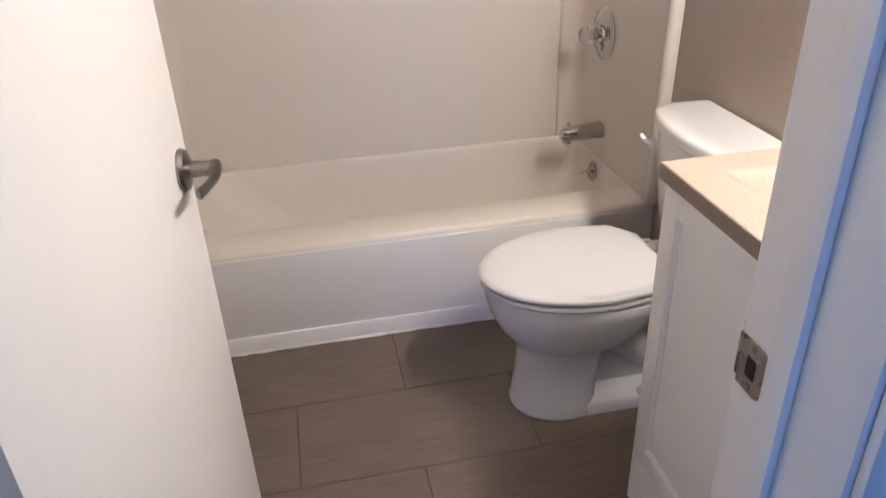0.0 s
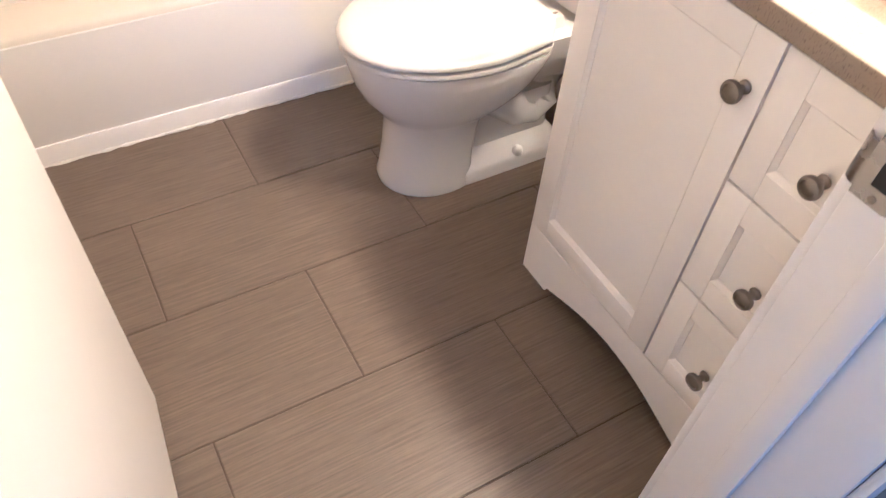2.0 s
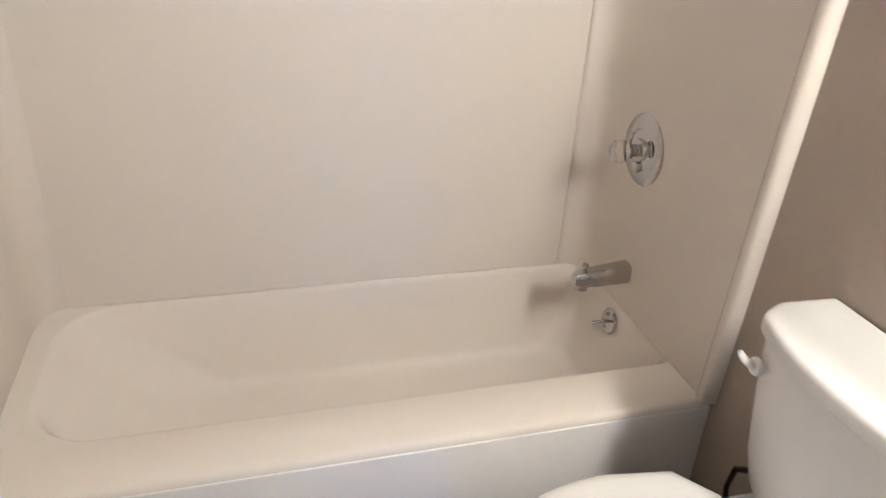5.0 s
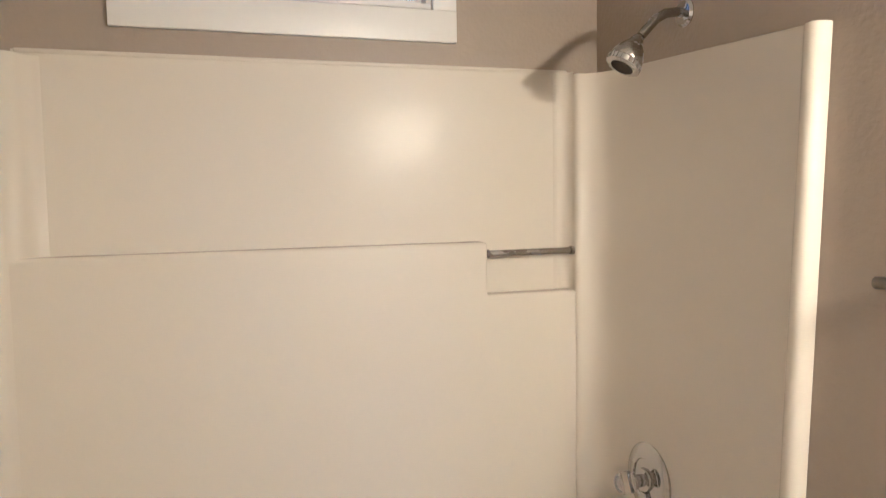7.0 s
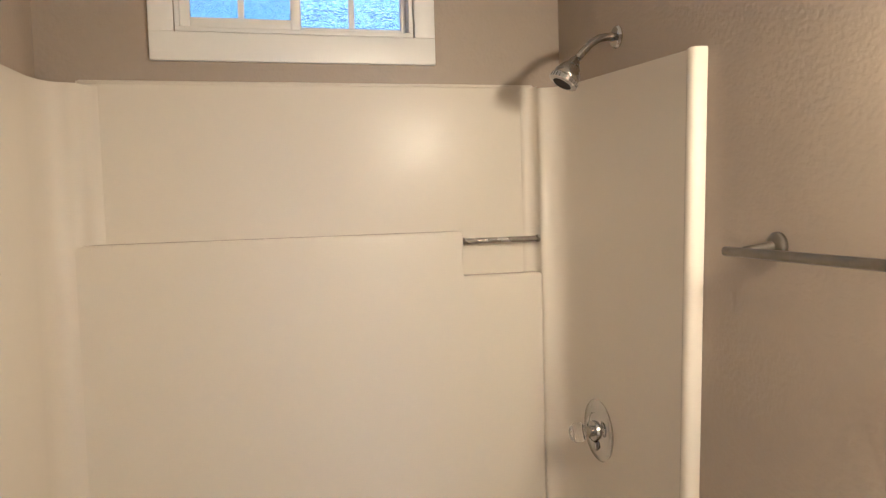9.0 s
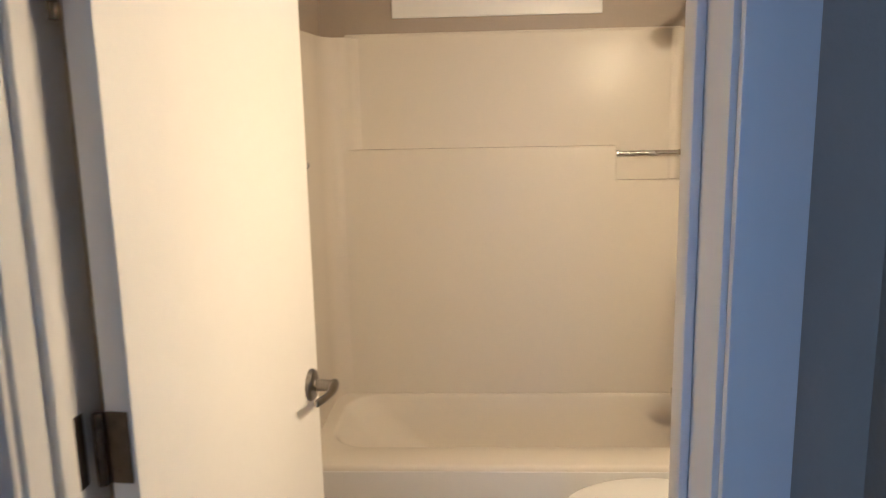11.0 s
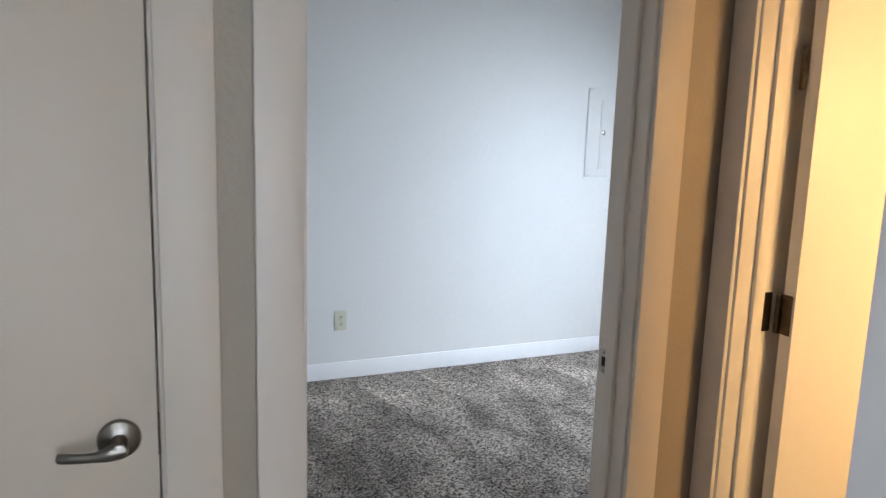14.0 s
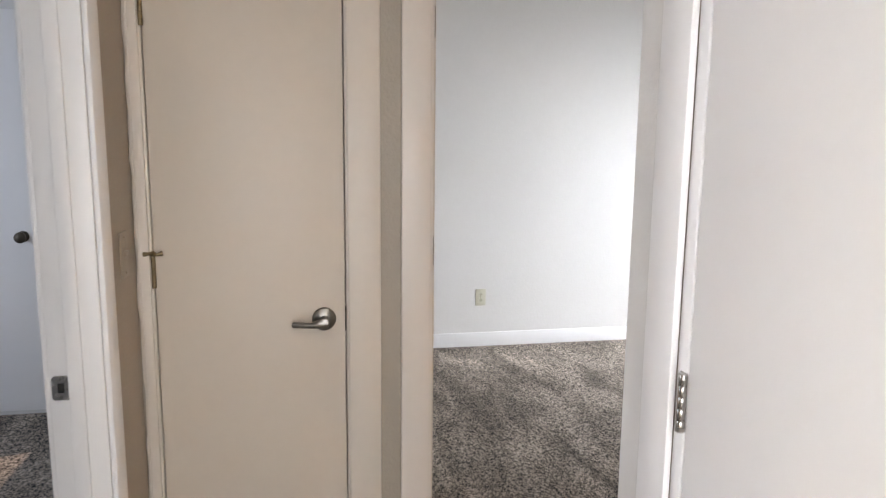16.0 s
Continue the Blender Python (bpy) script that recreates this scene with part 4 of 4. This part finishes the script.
def shaker(parent, name, y0, y1, z0, z1, rail, label=""):
    """A shaker front: four rails round a recessed panel."""
    p = part(name, box(VX + 0.010, VX + 0.018, y0 + 0.002, y1 - 0.002, z0 + 0.002, z1 - 0.002), M["vanity"], parent, label)
    for nm, a in (("stile", (y0, y0 + rail, z0, z1)), ("stile", (y1 - rail, y1, z0, z1)), ("rail", (y0 + rail, y1 - rail, z0, z0 + rail)), ("rail", (y0 + rail, y1 - rail, z1 - rail, z1))):
        part(nm, box(VX, VX + 0.0175, *a, 0.0012, 2), M["vanity"], p)
    bead = bmesh.new()
    for a in ((y0 + rail, y0 + rail + 0.006, z0 + rail, z1 - rail), (y1 - rail - 0.006, y1 - rail, z0 + rail, z1 - rail)):
        prism([(VX + 0.002, a[0]), (VX + 0.0105, a[0]), (VX + 0.0105, a[1]), (VX + 0.008, a[1])] if a[0] < (y0 + y1) / 2 else [(VX + 0.008, a[0]), (VX + 0.0105, a[0]), (VX + 0.0105, a[1]), (VX + 0.002, a[1])], "z", a[2], a[3], into=bead)
    for za, zb in ((z0 + rail, z0 + rail + 0.006), (z1 - rail - 0.006, z1 - rail)):
        lowside = za < (z0 + z1) / 2
        prism([(VX + 0.002, za), (VX + 0.0105, za), (VX + 0.0105, zb), (VX + 0.008, zb)] if lowside else [(VX + 0.008, za), (VX + 0.0105, za), (VX + 0.0105, zb), (VX + 0.002, zb)], "y", y0 + rail, y1 - rail, into=bead)
    part("bevel_bead", bead, M["vanity"], p, smooth=False)
    return p


def knob(parent, y, z):
    part("knob", lathe([(0.010, 0.0), (0.0095, 0.003), (0.006, 0.006), (0.0058, 0.014), (0.010, 0.018), (0.0155, 0.021), (0.0165, 0.025), (0.015, 0.029), (0.011, 0.0305), (0.010, 0.029), (0.004, 0.031)],
         Matrix.Translation((VX, y, z)) @ out, 28), M["pewter"], parent, "round pewter knob")


dr = shaker(van, "door", -0.271, VN, 0.142, 0.806, 0.050)
knob(dr, -0.242, 0.724)
for k, (za, zb) in enumerate(((0.592, 0.806), (0.367, 0.588), (0.142, 0.363))):
    d = shaker(van, "drawer", VS, -0.275, za, zb, 0.047)
    knob(d, -0.394, (za + zb) / 2 - 0.012)

ct = thing("countertop", (0.66, -0.2, 0.815), "beige speckled cultured-stone vanity top with integral sink", "vanity top")
CX0, CX1, CY0, CY1, CZ = 0.433, 0.866, -0.515, 0.109, 0.846
SX0, SX1, SY0, SY1 = 0.515, 0.800, -0.450, 0.036
g = bmesh.new()


def sink_depth(x, y):
    if not (SX0 < x < SX1 and SY0 < y < SY1):
        return 0.0
    v = (y - (SY0 + SY1) / 2) / ((SY1 - SY0) / 2)
    u = (x - SX0) / (SX1 - SX0)
    edge = min(1, (1 - abs(v)) / 0.05)
    return 0.004 * edge * min(1, u / 0.04) + 0.115 * (1 - abs(v) ** 1.8) * (1 - (1 - min(1, u / 0.62)) ** 2) ** 1.0


nx, ny = 74, 96
xs = sorted({CX0 + 0.004, CX1, SX0, SX1, SX1 - 0.0015, SX1 - 0.006, SX1 - 0.014, SX1 + 0.004} | {CX0 + 0.004 + (CX1 - CX0 - 0.004) * i / nx for i in range(nx + 1)})
ys = [CY0 + 0.001 + (CY1 - CY0 - 0.005) * j / ny for j in range(ny + 1)]
grid = [[g.verts.new((x, y, CZ - sink_depth(x, y) * min(1, max(0, (SX1 - x) / 0.022)) ** 0.5)) for y in ys] for x in xs]
for i in range(len(xs) - 1):
    for j in range(len(ys) - 1):
        g.faces.new((grid[i][j], grid[i + 1][j], grid[i + 1][j + 1], grid[i][j + 1]))
part("top_surface", g, M["counter"], ct)
part("slab_edge", prism([(CX0, 0.816), (CX0, CZ - 0.003), (CX0 + 0.0015, CZ - 0.0008), (CX0 + 0.0045, CZ - 0.0001), (CX0 + 0.03, CZ - 0.004), (CX0 + 0.03, 0.816)], "y", CY0, CY1), M["counteredge"], ct, "darker front edge")
part("slab_edge", box(CX0 + 0.03, CX1, CY1 - 0.02, CY1, 0.816, CZ - 0.0006, 0.0), M["counter"], ct)
part("underside", box(CX0 + 0.002, CX0 + 0.06, CY0 + 0.002, CY1 - 0.002, 0.8152, 0.8185), M["counter"], ct)
part("backsplash", box(0.848, 0.8665, CY0, 0.078, CZ - 0.001, 0.962, 0.003), M["splash"], ct, "pale plain backsplash")
dz = CZ - sink_depth(0.650, -0.216)
drn = part("drain", lathe([(0.031, 0.001), (0.031, 0.003), (0.027, 0.0045), (0.022, 0.003), (0.022, -0.01)], pose(0.650, -0.216, dz, 0, 4, 0), 32), M["chrome"], ct, "chrome pop-up drain")
part("stopper", lathe([(0.017, -0.004), (0.018, 0.004), (0.016, 0.007), (0.006, 0.009), (0.001, 0.0092)], pose(0.650, -0.216, dz, 0, 4, 0), 28), M["chrome"], drn)
part("drain_shadow", lathe([(0.0225, 0.0006), (0.0224, 0.0014), (0.001, 0.0014)], pose(0.650, -0.216, dz, 0, 4, 0), 24), M["dark"], drn)

fa = thing("faucet", (0.825, -0.207, CZ), "brushed nickel centerset faucet with two levers", "faucet")
FY = -0.207
part("base", loft([rrect(0.802, 0.850, FY - 0.078, FY + 0.078, 0.023, CZ + 0.0002), rrect(0.801, 0.850, FY - 0.079, FY + 0.079, 0.023, CZ + 0.006), rrect(0.805, 0.847, FY - 0.074, FY + 0.074, 0.020, CZ + 0.016), rrect(0.809, 0.844, FY - 0.060, FY + 0.060, 0.017, CZ + 0.024)]), M["nickel"], fa)
part("spout", tube([(0.830, FY, CZ + 0.008), (0.829, FY, CZ + 0.034), (0.818, FY, CZ + 0.056), (0.796, FY, CZ + 0.067), (0.771, FY, CZ + 0.062), (0.752, FY, CZ + 0.047), (0.745, FY, CZ + 0.036)],
                   [0.031, 0.030, 0.027, 0.023, 0.019, 0.016, 0.0135], 24), M["nickel"], fa)
part("aerator", lathe([(0.010, 0), (0.011, -0.003), (0.0105, -0.008), (0.006, -0.009)], pose(0.746, FY, CZ + 0.038, 0, 20, 0), 20), M["chrome"], fa)
for sgn in (-1, 1):
    yy = FY + sgn * 0.052
    b = lathe([(0.024, 0.008), (0.023, 0.022), (0.018, 0.038), (0.0145, 0.052), (0.012, 0.058), (0.004, 0.060)], pose(0.828, yy, CZ), 24)
    h = part("handle", b, M["nickel"], fa)
    part("lever", tube([(0.830, yy - sgn * 0.002, CZ + 0.046), (0.832, yy - sgn * 0.004, CZ + 0.066), (0.829, yy - sgn * 0.001, CZ + 0.086), (0.820, yy + sgn * 0.009, CZ + 0.099), (0.803, yy + sgn * 0.021, CZ + 0.105), (0.783, yy + sgn * 0.032, CZ + 0.109), (0.772, yy + sgn * 0.037, CZ + 0.111), (0.770, yy + sgn * 0.038, CZ + 0.1115)],
                       [0.0115, 0.0105, 0.010, 0.0095, 0.0095, 0.010, 0.0105, 0.008], 16, 0.72), M["nickel"], h)
part("lift_rod", lathe([(0.0025, 0), (0.0025, 0.075), (0.006, 0.078), (0.006, 0.084), (0.002, 0.087)], pose(0.848, FY, CZ + 0.012), 14), M["nickel"], fa)

# ---- mirror and vanity light on the east wall ----
mir = thing("wall_mirror", (0.87, -0.21, 1.4), "wall mirror in a white painted wooden frame", "mirror")
my0, my1, mz0, mz1 = -0.475, 0.037, 1.098, 1.700
for a in ((my0, my0 + 0.055, mz0, mz1), (my1 - 0.055, my1, mz0, mz1)):
    part("frame_stile", box(0.846, 0.8665, *a, 0.004), M["white"], mir)
for za, zb in ((mz0, mz0 + 0.055), (mz1 - 0.055, mz1)):
    part("frame_rail", box(0.846, 0.8665, my0 + 0.055, my1 - 0.055, za, zb, 0.004), M["white"], mir)
part("glass", box(0.856, 0.8665, my0 + 0.05, my1 - 0.05, mz0 + 0.05, mz1 - 0.05), M["mirror"], mir, smooth=False)
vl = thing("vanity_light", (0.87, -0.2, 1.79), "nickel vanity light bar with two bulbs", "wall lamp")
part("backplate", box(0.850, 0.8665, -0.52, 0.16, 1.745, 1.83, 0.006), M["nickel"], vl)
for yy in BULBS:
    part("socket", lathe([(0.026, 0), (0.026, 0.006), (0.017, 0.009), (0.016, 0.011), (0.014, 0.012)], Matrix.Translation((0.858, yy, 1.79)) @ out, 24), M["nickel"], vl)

# ---- bathroom window ----
win = thing("window_bath", (0.05, 1.62, 1.9), "white vinyl sliding window with obscure glass and grids", "window", kind="structure")
wx0, wx1, wz0, wz1 = WIN
ox0, ox1, oz0, oz1 = -0.353, 0.459, 1.864, 2.315
for nm, a in (("casing", (ox0, ox1, oz0, wz0 - 0.002)), ("casing", (ox0, ox1, wz1 + 0.002, oz1)), ("casing", (ox0, wx0 - 0.002, wz0 - 0.002, wz1 + 0.002)), ("casing", (wx1 + 0.002, ox1, wz0 - 0.002, wz1 + 0.002))):
    part(nm, box(a[0], a[1], 1.604, 1.6185, a[2], a[3], 0.002), M["white"], win)
for a in ((wx0 + 0.001, wx1 - 0.001, wz0 + 0.001, wz0 + 0.014), (wx0 + 0.001, wx1 - 0.001, wz1 - 0.014, wz1 - 0.001), (wx0 + 0.001, wx0 + 0.014, wz0 + 0.014, wz1 - 0.014), (wx1 - 0.014, wx1 - 0.001, wz0 + 0.014, wz1 - 0.014)):
    part("window_frame", box(a[0], a[1], 1.612, 1.70, a[2], a[3], 0.002), M["white"], win)


def sash(x0, x1, y, rail, glass, label):
    s = part("sash", box(x0, x0 + rail, y, y + 0.022, wz0 + 0.014, wz1 - 0.014, 0.003), M["white"], win)
    part("sash_rail", box(x1 - rail, x1, y, y + 0.022, wz0 + 0.014, wz1 - 0.014, 0.003), M["white"], s)
    part("sash_rail", box(x0 + rail, x1 - rail, y, y + 0.022, wz0 + 0.014, wz0 + 0.014 + rail, 0.003), M["white"], s)
    part("sash_rail", box(x0 + rail, x1 - rail, y, y + 0.022, wz1 - 0.014 - rail, wz1 - 0.014, 0.003), M["white"], s)
    p = part("pane", box(x0 + rail - 0.003, x1 - rail + 0.003, y + 0.012, y + 0.015, wz0 + 0.014 + rail - 0.003, wz1 - 0.014 - rail + 0.003), glass, s, label, smooth=False)
    p.visible_shadow = False
    xm = (x0 + x1) / 2
    part("grid_bar", box(xm - 0.009, xm + 0.009, y + 0.004, y + 0.011, wz0 + 0.014 + rail, wz1 - 0.014 - rail, 0.002), M["white"], s)
    return s


sash(wx0 + 0.015, 0.062, 1.616, 0.028, M["stipple"], "stippled obscure glass")
sash(0.050, wx1 - 0.015, 1.648, 0.016, M["ripple"], "rippled obscure glass")
haze = mat("bright_haze", (0.9, 0.9, 0.9), 1.0, var=0.0)
haze.node_tree.nodes["Principled BSDF"].inputs["Emission Color"].default_value = (0.9, 0.96, 1.0, 1)
haze.node_tree.nodes["Principled BSDF"].inputs["Emission Strength"].default_value = 1.5
structure("backdrop_haze", box(-45, 45, 70, 70.2, -3.2, 22.0), haze, "bright white haze low in the far sky", "backdrop")
neigh = thing("neighbouring_house", (0, 9, -3.2), "grey shingled roof of a house next door", "house")
rf = bmesh.new()
for k in range(14):
    prism([(7.0 + k * 0.35, 1.5 + k * 0.16), (7.38 + k * 0.35, 1.5 + k * 0.16), (7.38 + k * 0.35, 1.69 + k * 0.16), (7.0 + k * 0.35, 1.53 + k * 0.16)], "x", -6, 6, into=rf)
part("roof", rf, M["roof"], neigh, smooth=False)
part("house_wall", box(-5.8, 5.8, 7.3, 11.5, -3.2, 1.6), M["offwhite"], neigh, smooth=False)

# ---- bedroom fittings ----
pan = thing("electrical_panel", (-3.32, 1.027, 1.47), "off-white painted breaker panel cover, closed", "panel")
part("cover", box(-3.319, -3.311, 0.842, 1.212, 1.190, 1.757, 0.003), M["offwhite"], pan)
pd = part("panel_door", box(-3.311, -3.306, 0.942, 1.128, 1.245, 1.682, 0.002), M["offwhite"], pan)
part("latch", box(-3.306, -3.302, 0.953, 0.975, 1.463, 1.492, 0.001), M["nickel"], pd, "small metal latch")
for yy in (0.858, 1.196):
    for zz in (1.206, 1.741):
        part("screw", lathe([(0.006, 0), (0.005, 0.002), (0.001, 0.003)], Matrix.Translation((-3.311, yy, zz)) @ pose(0, 0, 0, 0, 90, 0), 12), M["nickel"], pan)


def wall_plate(name, m, label, category, toggles, paint=None):
    paint = paint or M["ivory"]
    root = thing(name, (0, 0, 0), label, category)
    root.matrix_basis = m
    part("plate", box(-0.036, 0.036, -0.058, 0.058, 0, 0.005, 0.002), paint, root, local=True)
    if toggles:
        part("toggle", box(-0.005, 0.005, -0.004, 0.012, 0.004, 0.014, 0.0015), paint, root, local=True)
    else:
        for dz in (-0.020, 0.020):
            r = part("receptacle", lathe([(0.0165, 0.004), (0.0165, 0.0065), (0.001, 0.0068)], pose(0, dz, 0), 24), paint, root, local=True)
            for dx in (-0.006, 0.006):
                part("slot", box(dx - 0.0018, dx + 0.0018, dz - 0.003, dz + 0.008, 0.006, 0.0072), M["dark"], r, local=True, smooth=False)
            part("slot", lathe([(0.0026, 0.006), (0.0026, 0.0072), (0.0005, 0.0072)], pose(0, dz - 0.008, 0), 10), M["dark"], r, local=True)
    for dz in ((-0.045, 0.045) if toggles else (0.0,)):
        part("screw", lathe([(0.0032, 0.0045), (0.0028, 0.006), (0.0005, 0.0062)], pose(0, dz, 0), 10), M["nickel"], root, local=True)
    return root


wall_plate("wall_outlet", pose(-3.319, -0.766, 0.360) @ pose(0, 0, 0, 90, 0, 90), "ivory duplex wall outlet above the baseboard", "outlet", False)
wall_plate("light_switch", pose(-0.430, SY + 0.001, 1.185) @ pose(0, 0, 0, 90, 0, 180), "painted-over tan toggle switch plate beside the closet", "switch", True, M["tan"])

# ---- bathroom floor tiles ----
floor = structure("floor_bath", box(-0.645, 0.88, -0.617, 1.0, -0.012, -0.0022), M["grout"], "dark grout bed of the bathroom floor", "floor")
TP, TL = 0.3065, 0.613
FX0, FX1, FY0, FY1 = -0.644, 0.867, -0.616, 0.93
shared = {}
for j in range(-3, 4):
    y0, y1 = max(j * TP, FY0), min((j + 1) * TP, FY1)
    if y1 - y0 < 0.01:
        continue
    shift = 0.0 if j % 2 == 0 else TL / 2
    for k in range(-3, 4):
        x0, x1 = max(k * TL + shift, FX0), min((k + 1) * TL + shift, FX1)
        if x1 - x0 < 0.01:
            continue
        key = (round(x1 - x0, 4), round(y1 - y0, 4))
        w, d = key
        if key not in shared:
            b = box(-w / 2 + 0.0016, w / 2 - 0.0016, -d / 2 + 0.0016, d / 2 - 0.0016, -0.010, 0.0, 0.0014, 1)
            t = part("tile", b, M["tile"], None, smooth=False)
            shared[key] = t.data
        else:
            t = new("tile", shared[key])
        t.location = ((x0 + x1) / 2, (y0 + y1) / 2, 0.0)
        t.parent = floor
th = structure("threshold", prism([(-0.640, -0.010), (-0.640, 0.010), (-0.632, 0.016), (-0.612, 0.006), (-0.608, 0.0005), (-0.608, -0.010)], "x", BW, BE), M["nickel"], "metal strip between carpet and tile", "threshold")
